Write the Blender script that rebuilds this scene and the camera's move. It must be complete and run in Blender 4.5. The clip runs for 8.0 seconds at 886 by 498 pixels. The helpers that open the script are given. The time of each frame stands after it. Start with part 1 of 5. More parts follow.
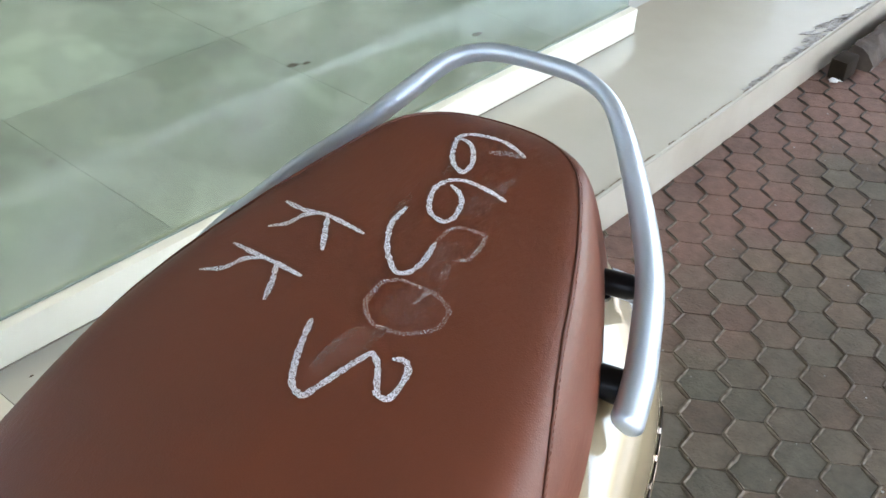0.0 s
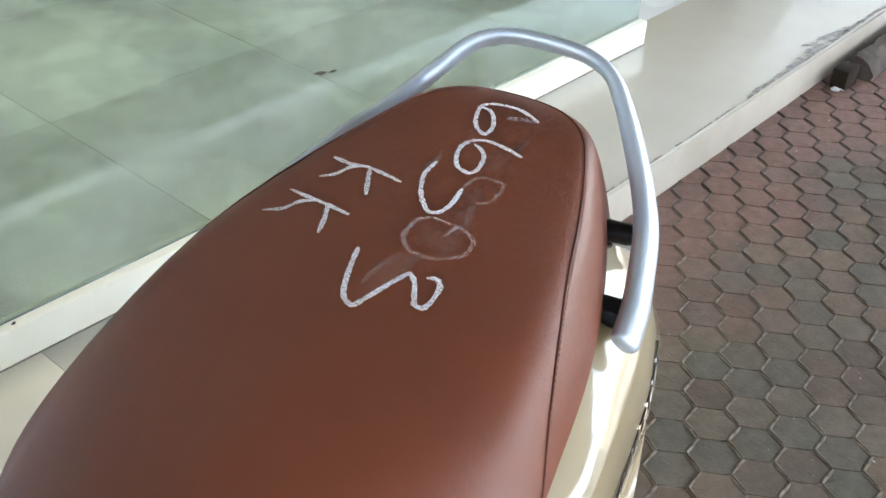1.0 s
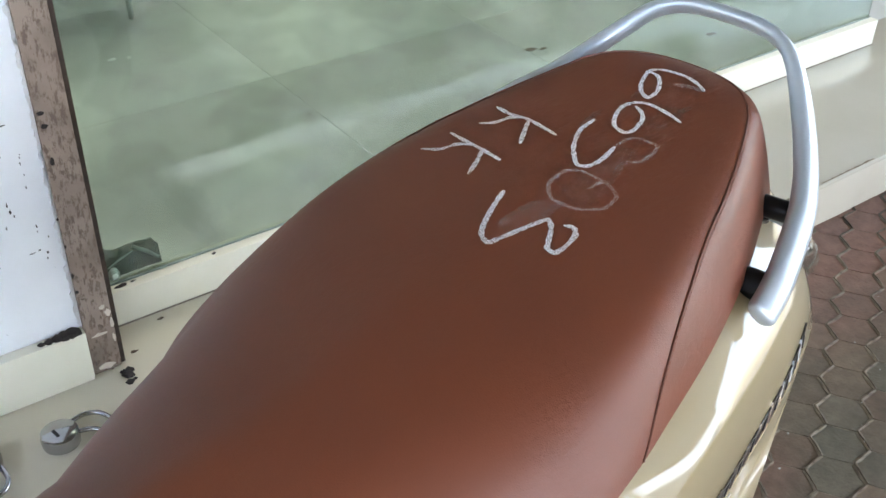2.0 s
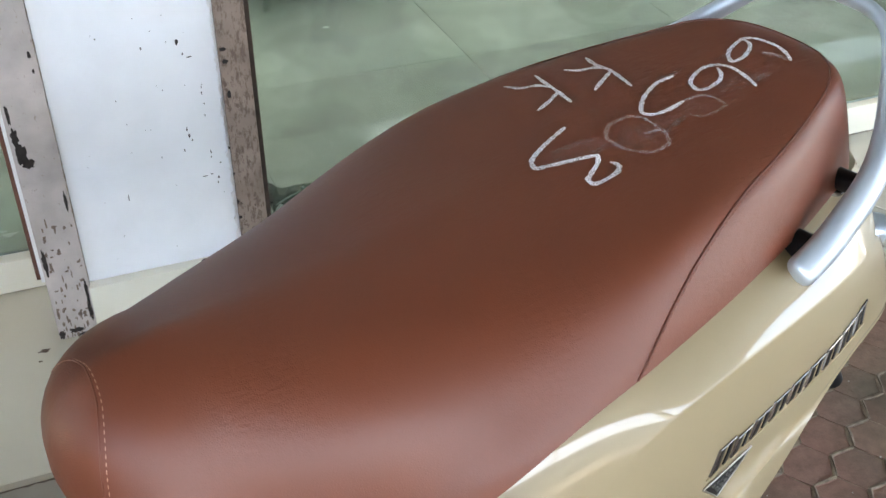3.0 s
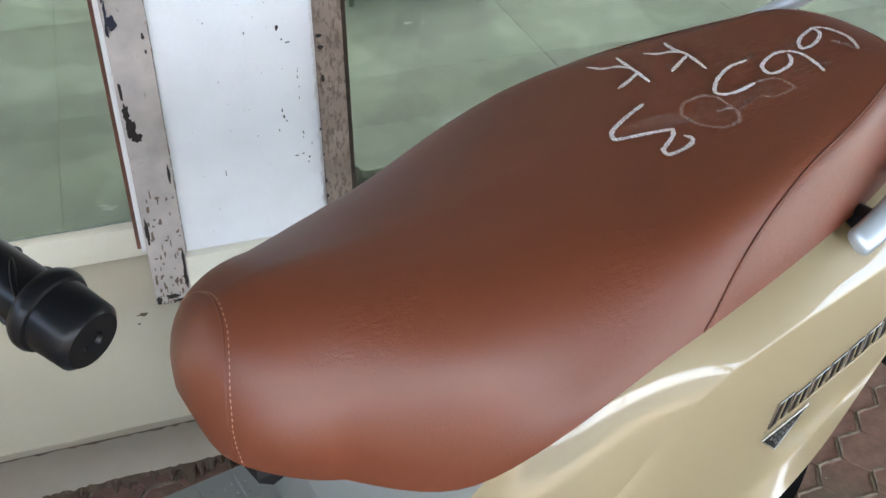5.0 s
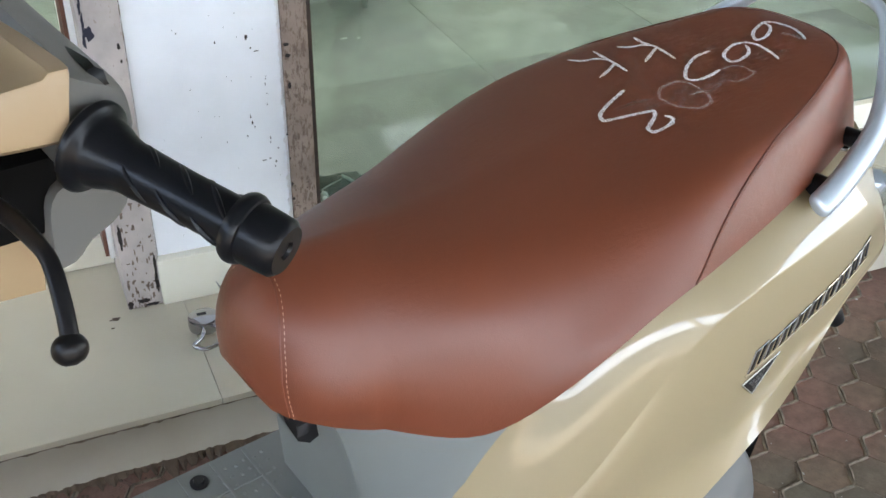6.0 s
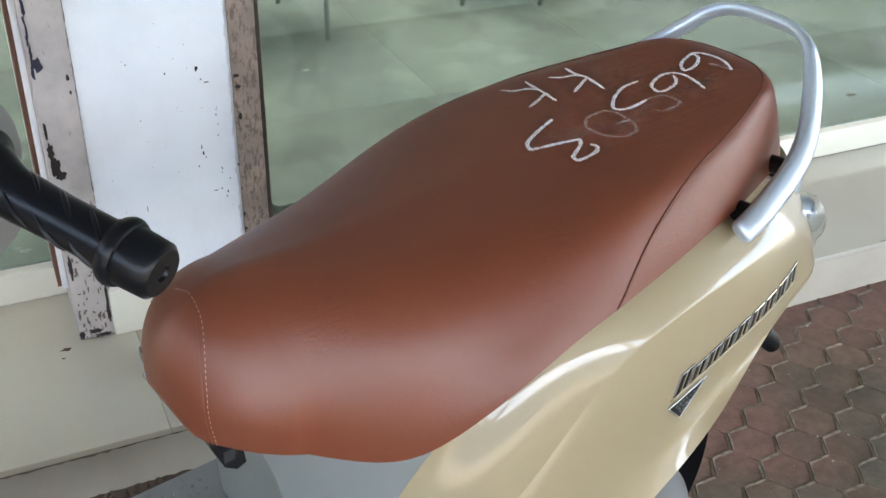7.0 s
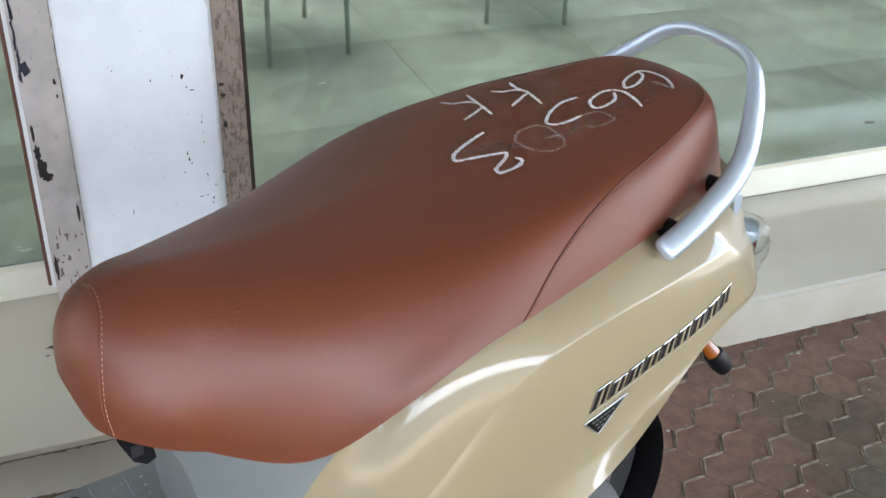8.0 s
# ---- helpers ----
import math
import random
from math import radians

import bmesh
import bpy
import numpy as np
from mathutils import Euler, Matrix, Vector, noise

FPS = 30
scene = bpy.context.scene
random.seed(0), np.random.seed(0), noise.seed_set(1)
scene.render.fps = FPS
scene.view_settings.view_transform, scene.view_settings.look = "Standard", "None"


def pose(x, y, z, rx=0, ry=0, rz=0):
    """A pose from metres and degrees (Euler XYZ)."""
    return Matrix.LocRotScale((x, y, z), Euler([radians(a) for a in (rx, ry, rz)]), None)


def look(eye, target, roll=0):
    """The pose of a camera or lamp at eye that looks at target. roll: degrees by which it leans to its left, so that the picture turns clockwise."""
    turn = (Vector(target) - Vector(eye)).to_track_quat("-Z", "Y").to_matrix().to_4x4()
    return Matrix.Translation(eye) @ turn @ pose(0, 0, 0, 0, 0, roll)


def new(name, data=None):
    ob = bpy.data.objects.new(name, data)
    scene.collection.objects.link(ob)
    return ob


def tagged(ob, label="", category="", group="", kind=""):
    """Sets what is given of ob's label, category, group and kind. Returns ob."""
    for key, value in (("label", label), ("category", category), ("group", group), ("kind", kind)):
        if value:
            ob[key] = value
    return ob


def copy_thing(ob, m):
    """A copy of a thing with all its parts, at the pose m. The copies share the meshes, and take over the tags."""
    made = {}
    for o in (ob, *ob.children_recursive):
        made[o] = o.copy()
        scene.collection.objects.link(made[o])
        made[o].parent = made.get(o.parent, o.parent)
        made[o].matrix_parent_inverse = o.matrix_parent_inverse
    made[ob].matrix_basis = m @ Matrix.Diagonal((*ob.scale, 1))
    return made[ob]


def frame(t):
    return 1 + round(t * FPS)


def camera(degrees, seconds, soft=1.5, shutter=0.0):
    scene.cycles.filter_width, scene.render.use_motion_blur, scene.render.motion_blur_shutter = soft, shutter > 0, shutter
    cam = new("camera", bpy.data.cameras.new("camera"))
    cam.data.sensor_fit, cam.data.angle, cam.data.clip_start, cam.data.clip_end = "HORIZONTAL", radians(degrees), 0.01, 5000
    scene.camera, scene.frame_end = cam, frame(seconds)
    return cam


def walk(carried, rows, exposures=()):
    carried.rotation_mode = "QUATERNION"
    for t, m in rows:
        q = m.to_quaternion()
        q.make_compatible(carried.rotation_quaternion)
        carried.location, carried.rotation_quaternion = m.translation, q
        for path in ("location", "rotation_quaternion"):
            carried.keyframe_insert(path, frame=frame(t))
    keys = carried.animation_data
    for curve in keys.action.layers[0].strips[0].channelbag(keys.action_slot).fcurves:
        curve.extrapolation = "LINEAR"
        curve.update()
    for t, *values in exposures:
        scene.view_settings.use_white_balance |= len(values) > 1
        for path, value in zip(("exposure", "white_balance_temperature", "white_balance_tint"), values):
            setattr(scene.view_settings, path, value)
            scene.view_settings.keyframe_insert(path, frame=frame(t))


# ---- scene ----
cam = camera(45.0, 8.0)
PATH = [
    (0, (0.26, 0.214, 1.225), (1.53, 1.237, 0.066), 3.3),
    (0.5, (0.193, 0.169, 1.241), (1.474, 1.208, 0.11), 3.2),
    (1, (0.143, 0.125, 1.248), (1.412, 1.188, 0.126), 2.8),
    (1.5, (0.125, 0.096, 1.248), (1.314, 1.241, 0.118), 2.1),
    (2, (0.153, 0.052, 1.237), (1.123, 1.372, 0.089), 1.1),
    (2.2, (0.162, 0.021, 1.239), (1.054, 1.388, 0.082), 1.2),
    (3.3, (0.238, -0.147, 1.215), (0.781, 1.412, 0.087), -0.1),
    (3.5, (0.233, -0.163, 1.221), (0.759, 1.401, 0.09), 0.2),
    (4, (0.233, -0.188, 1.222), (0.717, 1.397, 0.103), 0.4),
    (4.5, (0.219, -0.191, 1.223), (0.685, 1.4, 0.104), 0.3),
    (4.7, (0.209, -0.187, 1.228), (0.666, 1.401, 0.101), -0.4),
    (5.8, (0.057, -0.25, 1.247), (0.703, 1.289, 0.145), 0.8),
    (6, (0.042, -0.26, 1.249), (0.711, 1.279, 0.161), 1.0),
    (6.5, (0.035, -0.278, 1.251), (0.746, 1.259, 0.188), 1.4),
    (7, (0.084, -0.294, 1.254), (0.798, 1.259, 0.216), 1.4),
    (7.5, (0.151, -0.32, 1.255), (0.833, 1.255, 0.229), 1.6),
    (8, (0.209, -0.361, 1.254), (0.828, 1.25, 0.244), 1.5),
]
walk(cam, [(t, look(eye, target, roll)) for t, eye, target, roll in PATH], [(0.0, 4.35, 7050, 10), (1.0, 4.41, 7050, 10), (2.0, 4.28, 7120, 10), (3.5, 4.20, 7130, 10), (4.7, 4.19, 7170, 10), (6.0, 4.17, 7120, 10), (8.0, 4.15, 7020, 10)])

# ---- world and light ----
world = bpy.data.worlds.new("sky")
scene.world = world
world.use_nodes = True
wn = world.node_tree.nodes
sky = wn.new("ShaderNodeTexSky")
sky.sky_type, sky.sun_disc = "NISHITA", False
sky.sun_elevation, sky.sun_rotation = radians(60), radians(180)
sky.air_density, sky.dust_density = 1.0, 3.0
wn["Background"].inputs["Strength"].default_value = 0.13
world.node_tree.links.new(sky.outputs["Color"], wn["Background"].inputs["Color"])

sun_data = bpy.data.lights.new("sun", "SUN")
sun_data.energy, sun_data.angle, sun_data.color = 3.0, radians(0.6), (1.0, 0.95, 0.88)
sun = new("sun", sun_data)
sun.matrix_world = look((0, -5.0, 8.66), (1.5, 0, 0))

# fill lamps added under the shop ceiling to brighten the floor behind the glass
for lx, ly, power in ((0.7, 3.7, 2.3), (2.8, 3.7, 1.95)):
    lamp_data = bpy.data.lights.new("shop_fill_light", "AREA")
    lamp_data.shape, lamp_data.size, lamp_data.size_y, lamp_data.energy = "RECTANGLE", 1.6, 2.4, power
    lamp_data.spread = radians(100)
    lamp_ob = new("shop_fill_light", lamp_data)
    lamp_ob.matrix_world = pose(lx, ly, 2.98)

# ---- materials ----
def material(name, base, rough=0.5, metal=0.0, spots=None, scale=20.0, amount=0.25, bump=0.0, bump_scale=200.0, coat=0.0, spec=0.5, per_object=0.0, per_island=0.0):
    """A surface with two scales of variation: broad blotches towards the colour spots and fine relief."""
    m = bpy.data.materials.new(name)
    m.use_nodes = True
    n, l = m.node_tree.nodes, m.node_tree.links
    b = n["Principled BSDF"]
    b.inputs["Roughness"].default_value, b.inputs["Metallic"].default_value = rough, metal
    b.inputs["Coat Weight"].default_value, b.inputs["Coat Roughness"].default_value = coat, 0.025
    b.inputs["Specular IOR Level"].default_value = spec
    tc = n.new("ShaderNodeTexCoord")
    big = n.new("ShaderNodeTexNoise")
    big.inputs["Scale"].default_value, big.inputs["Detail"].default_value = scale, 6
    l.new(tc.outputs["Object"], big.inputs["Vector"])
    ramp = n.new("ShaderNodeValToRGB")
    ramp.color_ramp.elements[0].position, ramp.color_ramp.elements[1].position = 0.38, 0.68
    ramp.color_ramp.elements[0].color, ramp.color_ramp.elements[1].color = (0, 0, 0, 1), (amount, amount, amount, 1)
    l.new(big.outputs["Fac"], ramp.inputs["Fac"])
    mix = n.new("ShaderNodeMix")
    mix.data_type = "RGBA"
    mix.inputs["A"].default_value = (*base, 1)
    mix.inputs["B"].default_value = (*(spots or [c * 0.6 for c in base]), 1)
    l.new(ramp.outputs["Color"], mix.inputs["Factor"])
    out = mix.outputs["Result"]
    if per_object or per_island:
        src = n.new("ShaderNodeObjectInfo").outputs["Random"] if per_object else n.new("ShaderNodeNewGeometry").outputs["Random Per Island"]
        hsv = n.new("ShaderNodeHueSaturation")
        rng = n.new("ShaderNodeMapRange")
        rng.inputs["To Min"].default_value, rng.inputs["To Max"].default_value = 1 - (per_object or per_island), 1 + (per_object or per_island)
        l.new(src, rng.inputs["Value"])
        l.new(rng.outputs["Result"], hsv.inputs["Value"])
        l.new(out, hsv.inputs["Color"])
        out = hsv.outputs["Color"]
    l.new(out, b.inputs["Base Color"])
    rr = n.new("ShaderNodeMapRange")
    rr.inputs["To Min"].default_value, rr.inputs["To Max"].default_value = rough * 0.88, min(1, rough * 1.18)
    l.new(big.outputs["Fac"], rr.inputs["Value"])
    l.new(rr.outputs["Result"], b.inputs["Roughness"])
    if bump:
        fine = n.new("ShaderNodeTexNoise")
        fine.inputs["Scale"].default_value, fine.inputs["Detail"].default_value = bump_scale, 4
        l.new(tc.outputs["Object"], fine.inputs["Vector"])
        bp = n.new("ShaderNodeBump")
        bp.inputs["Strength"].default_value, bp.inputs["Distance"].default_value = bump, 0.002
        l.new(fine.outputs["Fac"], bp.inputs["Height"])
        l.new(bp.outputs["Normal"], b.inputs["Normal"])
    return m


def leather_material():
    m = material("brown_leatherette", (0.160, 0.0385, 0.0147), 0.47, spots=(0.140, 0.0335, 0.0132), scale=9, amount=0.5, spec=0.70)
    n, l = m.node_tree.nodes, m.node_tree.links
    tc = n["Texture Coordinate"]
    vor = n.new("ShaderNodeTexVoronoi")
    vor.feature = "DISTANCE_TO_EDGE"
    vor.inputs["Scale"].default_value = 520
    wr = n.new("ShaderNodeTexNoise")
    wr.inputs["Scale"].default_value, wr.inputs["Detail"].default_value, wr.inputs["Distortion"].default_value = 60, 5, 1.2
    l.new(tc.outputs["Object"], vor.inputs["Vector"])
    l.new(tc.outputs["Object"], wr.inputs["Vector"])
    crease = n.new("ShaderNodeTexNoise")
    crease.inputs["Scale"].default_value, crease.inputs["Detail"].default_value, crease.inputs["Distortion"].default_value = 1.0, 4, 0.6
    mp = n.new("ShaderNodeMapping")
    mp.inputs["Rotation"].default_value, mp.inputs["Scale"].default_value = (0, 0, 0.6), (70, 210, 150)
    l.new(tc.outputs["Object"], mp.inputs["Vector"])
    l.new(mp.outputs["Vector"], crease.inputs["Vector"])
    patch, span, times = n.new("ShaderNodeTexNoise"), n.new("ShaderNodeMapRange"), n.new("ShaderNodeMath")
    patch.inputs["Scale"].default_value, patch.inputs["Detail"].default_value = 7, 2
    span.inputs["From Min"].default_value, span.inputs["From Max"].default_value = 0.45, 0.62
    times.operation = "MULTIPLY"
    l.new(tc.outputs["Object"], patch.inputs["Vector"])
    l.new(patch.outputs["Fac"], span.inputs["Value"])
    l.new(span.outputs["Result"], times.inputs[0])
    l.new(crease.outputs["Fac"], times.inputs[1])
    b1, b2, b3 = n.new("ShaderNodeBump"), n.new("ShaderNodeBump"), n.new("ShaderNodeBump")
    b1.inputs["Strength"].default_value, b1.inputs["Distance"].default_value = 0.32, 0.0006
    b2.inputs["Strength"].default_value, b2.inputs["Distance"].default_value = 0.10, 0.002
    b3.inputs["Strength"].default_value, b3.inputs["Distance"].default_value = 0.55, 0.0012
    l.new(vor.outputs["Distance"], b1.inputs["Height"])
    l.new(wr.outputs["Fac"], b2.inputs["Height"])
    l.new(times.outputs["Value"], b3.inputs["Height"])
    l.new(b1.outputs["Normal"], b2.inputs["Normal"])
    l.new(b2.outputs["Normal"], b3.inputs["Normal"])
    l.new(b3.outputs["Normal"], n["Principled BSDF"].inputs["Normal"])
    return m


def glass_material(name, tint, gloss=1.0, dust=0.0):
    m = bpy.data.materials.new(name)
    m.use_nodes = True
    n, l = m.node_tree.nodes, m.node_tree.links
    n.remove(n["Principled BSDF"])
    tr, gl, mx, fr = n.new("ShaderNodeBsdfTransparent"), n.new("ShaderNodeBsdfGlossy"), n.new("ShaderNodeMixShader"), n.new("ShaderNodeLayerWeight")
    fr.inputs["Blend"].default_value = 0.5
    p5, sc = n.new("ShaderNodeMath"), n.new("ShaderNodeMath")
    p5.operation, p5.inputs[1].default_value = "POWER", 5.0
    sc.operation, sc.inputs[1].default_value, sc.inputs[2].default_value = "MULTIPLY_ADD", 0.955, 0.045
    l.new(fr.outputs["Facing"], p5.inputs[0])
    l.new(p5.outputs["Value"], sc.inputs[0])
    tr.inputs["Color"].default_value = (*tint, 1)
    gl.inputs["Roughness"].default_value = 0.01
    gl.inputs["Color"].default_value = (gloss, gloss, gloss, 1)
    l.new(sc.outputs["Value"], mx.inputs["Fac"])
    l.new(tr.outputs["BSDF"], mx.inputs[1])
    l.new(gl.outputs["BSDF"], mx.inputs[2])
    if dust:
        nz, rg, df, mz = n.new("ShaderNodeTexNoise"), n.new("ShaderNodeMapRange"), n.new("ShaderNodeBsdfDiffuse"), n.new("ShaderNodeMixShader")
        nz.inputs["Scale"].default_value, nz.inputs["Detail"].default_value, nz.inputs["Roughness"].default_value = 4.0, 9, 0.65
        l.new(n.new("ShaderNodeTexCoord").outputs["Object"], nz.inputs["Vector"])
        rg.inputs["From Min"].default_value, rg.inputs["From Max"].default_value, rg.inputs["To Max"].default_value = 0.40, 0.70, dust
        df.inputs["Color"].default_value = (0.62, 0.63, 0.60, 1)
        l.new(nz.outputs["Fac"], rg.inputs["Value"])
        l.new(rg.outputs["Result"], mz.inputs["Fac"])
        l.new(mx.outputs["Shader"], mz.inputs[1])
        l.new(df.outputs["BSDF"], mz.inputs[2])
        mx = mz
    l.new(mx.outputs["Shader"], n["Material Output"].inputs["Surface"])
    return m


def flaky_material(name, paint, under, scale, cover, rough=0.7, stretch=(1, 1, 1), blotch=0.4):
    """Old paint that has come off in flakes and shows what lies under it."""
    m = material(name, paint, rough, scale=12, amount=blotch, bump=0.2, bump_scale=90)
    n, l = m.node_tree.nodes, m.node_tree.links
    b = n["Principled BSDF"]
    old = b.inputs["Base Color"].links[0].from_socket
    mp = n.new("ShaderNodeMapping")
    mp.inputs["Scale"].default_value = stretch
    l.new(n["Texture Coordinate"].outputs["Object"], mp.inputs["Vector"])
    nz = n.new("ShaderNodeTexNoise")
    nz.inputs["Scale"].default_value, nz.inputs["Detail"].default_value, nz.inputs["Roughness"].default_value = scale, 8, 0.7
    l.new(mp.outputs["Vector"], nz.inputs["Vector"])
    rp = n.new("ShaderNodeValToRGB")
    rp.color_ramp.elements[0].position, rp.color_ramp.elements[1].position = cover - 0.02, cover + 0.06
    l.new(nz.outputs["Fac"], rp.inputs["Fac"])
    mx = n.new("ShaderNodeMix")
    mx.data_type = "RGBA"
    mx.inputs["B"].default_value = (*under, 1)
    l.new(rp.outputs["Color"], mx.inputs["Factor"])
    l.new(old, mx.inputs["A"])
    l.new(mx.outputs["Result"], b.inputs["Base Color"])
    return m


def chalk_material(name, strength, tone=(0.84, 0.83, 0.86), size=1000, most=1.0):
    m = material(name, tone, 0.95, scale=300, amount=0.2, spec=0.1)
    n, l = m.node_tree.nodes, m.node_tree.links
    nz = n.new("ShaderNodeTexNoise")
    nz.inputs["Scale"].default_value, nz.inputs["Detail"].default_value = size, 4
    l.new(n["Texture Coordinate"].outputs["Object"], nz.inputs["Vector"])
    rp = n.new("ShaderNodeMapRange")
    rp.inputs["From Min"].default_value, rp.inputs["From Max"].default_value = 0.62 - strength * 0.3, 0.80 - strength * 0.3
    rp.inputs["To Max"].default_value = most
    l.new(nz.outputs["Fac"], rp.inputs["Value"])
    tr, mx = n.new("ShaderNodeBsdfTransparent"), n.new("ShaderNodeMixShader")
    l.new(rp.outputs["Result"], mx.inputs["Fac"])
    l.new(tr.outputs["BSDF"], mx.inputs[1])
    l.new(n["Principled BSDF"].outputs["BSDF"], mx.inputs[2])
    l.new(mx.outputs["Shader"], n["Material Output"].inputs["Surface"])
    return m


LEATHER = leather_material()
PIPING = material("dark_piping", (0.118, 0.033, 0.017), 0.5, scale=60, amount=0.3)
THREAD = material("tan_thread", (0.50, 0.30, 0.22), 0.8, scale=300, amount=0.3)
THREAD_DARK = material("brown_thread", (0.26, 0.105, 0.07), 0.8, scale=300, amount=0.3)
CREAM = material("cream_paint", (0.318, 0.255, 0.151), 0.45, scale=3, amount=0.06, coat=1.0, spec=0.4)
CREAM_MATT = material("cream_plastic", (0.335, 0.238, 0.138), 0.42, scale=5, amount=0.08, bump=0.02, bump_scale=400)
SILVER = material("silver_paint", (0.53, 0.61, 0.68), 0.38, metal=0.58, scale=8, amount=0.1, coat=0.35, bump=0.015, bump_scale=700)
CHROME = material("chrome", (0.44, 0.44, 0.46), 0.12, metal=1.0, scale=40, amount=0.15)
STEEL = material("dull_steel", (0.55, 0.55, 0.54), 0.32, metal=1.0, scale=60, amount=0.3, bump=0.05)
BLACK = material("black_plastic", (0.008, 0.008, 0.009), 0.34, scale=30, amount=0.3, spec=0.24, bump=0.03, bump_scale=500)
RUBBER = material("black_rubber", (0.005, 0.006, 0.008), 0.30, scale=25, amount=0.4, spec=0.24, bump=0.05, bump_scale=600)
# near-black without sheen, paints the shade of the gap in the handlebar cover
VOID = material("dark_gap_black", (0.004, 0.004, 0.004), 0.9, scale=30, amount=0.3, spec=0.08)
TYRE = material("tyre_rubber", (0.02, 0.02, 0.021), 0.75, scale=30, amount=0.5, bump=0.1)
GREY = material("grey_plastic", (0.185, 0.200, 0.192), 0.45, scale=6, amount=0.12, bump=0.03, bump_scale=500)
GREY_TRIM = material("dark_grey_trim", (0.115, 0.115, 0.108), 0.55, scale=8, amount=0.12, bump=0.04, bump_scale=500)
AMBER = material("amber_lens", (0.34, 0.085, 0.012), 0.12, scale=60, amount=0.35, coat=0.5)
CLEAR = glass_material("clear_lens", (0.93, 0.95, 0.96))
RED = material("red_lens", (0.35, 0.015, 0.012), 0.15, scale=60, amount=0.2, coat=0.5)
def paver_material(name, single):
    m = material(name, (0.124, 0.084, 0.054), 0.82, spots=(0.096, 0.074, 0.050), scale=9 if single else 3.0, amount=0.8, bump=0.9, bump_scale=170, per_object=0.24 if single else 0.0, per_island=0.0 if single else 0.3)
    n, l = m.node_tree.nodes, m.node_tree.links
    b = n["Principled BSDF"]
    old = b.inputs["Base Color"].links[0].from_socket
    nz = n.new("ShaderNodeTexNoise")
    nz.inputs["Scale"].default_value, nz.inputs["Detail"].default_value = 1.9, 7
    l.new(n.new("ShaderNodeNewGeometry").outputs["Position"], nz.inputs["Vector"])
    xyz, near, total = n.new("ShaderNodeSeparateXYZ"), n.new("ShaderNodeMath"), n.new("ShaderNodeMath")
    l.new(n["Geometry"].outputs["Position"], xyz.inputs["Vector"])
    near.operation, near.inputs[1].default_value, near.inputs[2].default_value = "MULTIPLY_ADD", 0.75, -0.59
    total.operation = "ADD"
    l.new(xyz.outputs["Y"], near.inputs[0])
    l.new(near.outputs["Value"], total.inputs[0])
    l.new(nz.outputs["Fac"], total.inputs[1])
    rp = n.new("ShaderNodeMapRange")
    rp.inputs["From Min"].default_value, rp.inputs["From Max"].default_value, rp.inputs["To Max"].default_value = 0.46, 0.66, 0.8
    l.new(total.outputs["Value"], rp.inputs["Value"])
    chance = n.new("ShaderNodeObjectInfo").outputs["Random"] if single else n.new("ShaderNodeNewGeometry").outputs["Random Per Island"]
    again, green = n.new("ShaderNodeMath"), n.new("ShaderNodeMapRange")
    again.operation, again.inputs[1].default_value = "PINGPONG", 0.17
    l.new(chance, again.inputs[0])
    green.inputs["From Min"].default_value, green.inputs["From Max"].default_value, green.inputs["To Max"].default_value = 0.07, 0.17, 0.85
    l.new(again.outputs["Value"], green.inputs["Value"])
    mossy = n.new("ShaderNodeMix")
    mossy.data_type = "RGBA"
    mossy.inputs["B"].default_value = (0.088, 0.083, 0.058, 1)
    l.new(green.outputs["Result"], mossy.inputs["Factor"])
    l.new(old, mossy.inputs["A"])
    mx = n.new("ShaderNodeMix")
    mx.data_type = "RGBA"
    mx.inputs["B"].default_value = (0.170, 0.088, 0.065, 1)
    l.new(rp.outputs["Result"], mx.inputs["Factor"])
    l.new(mossy.outputs["Result"], mx.inputs["A"])
    dust, grain = n.new("ShaderNodeTexNoise"), n.new("ShaderNodeMapRange")
    dust.inputs["Scale"].default_value, dust.inputs["Detail"].default_value, dust.inputs["Roughness"].default_value = 34, 8, 0.72
    l.new(n["Geometry"].outputs["Position"], dust.inputs["Vector"])
    grain.inputs["From Min"].default_value, grain.inputs["From Max"].default_value = 0.30, 0.72
    grain.inputs["To Min"].default_value, grain.inputs["To Max"].default_value = 0.70, 1.32
    l.new(dust.outputs["Fac"], grain.inputs["Value"])
    tone = n.new("ShaderNodeHueSaturation")
    l.new(grain.outputs["Result"], tone.inputs["Value"])
    l.new(mx.outputs["Result"], tone.inputs["Color"])
    l.new(tone.outputs["Color"], b.inputs["Base Color"])
    return m


PAVER = paver_material("paver_concrete", True)
PAVER_FAR = paver_material("paver_concrete_far", False)
GROUT = material("sandy_joint", (0.195, 0.158, 0.114), 0.95, spots=(0.06, 0.044, 0.032), scale=48, amount=0.9, bump=1.0, bump_scale=180)
n_, l_ = GROUT.node_tree.nodes, GROUT.node_tree.links
old_ = n_["Principled BSDF"].inputs["Base Color"].links[0].from_socket
pos_, sep_, add_, nz_, rg_, mx_ = (n_.new(k) for k in ("ShaderNodeNewGeometry", "ShaderNodeSeparateXYZ", "ShaderNodeMath", "ShaderNodeTexNoise", "ShaderNodeMapRange", "ShaderNodeMix"))
l_.new(pos_.outputs["Position"], sep_.inputs["Vector"])
nz_.inputs["Scale"].default_value, nz_.inputs["Detail"].default_value = 3.0, 5
l_.new(pos_.outputs["Position"], nz_.inputs["Vector"])
add_.operation = "ADD"
l_.new(sep_.outputs["X"], add_.inputs[0])
l_.new(nz_.outputs["Fac"], add_.inputs[1])
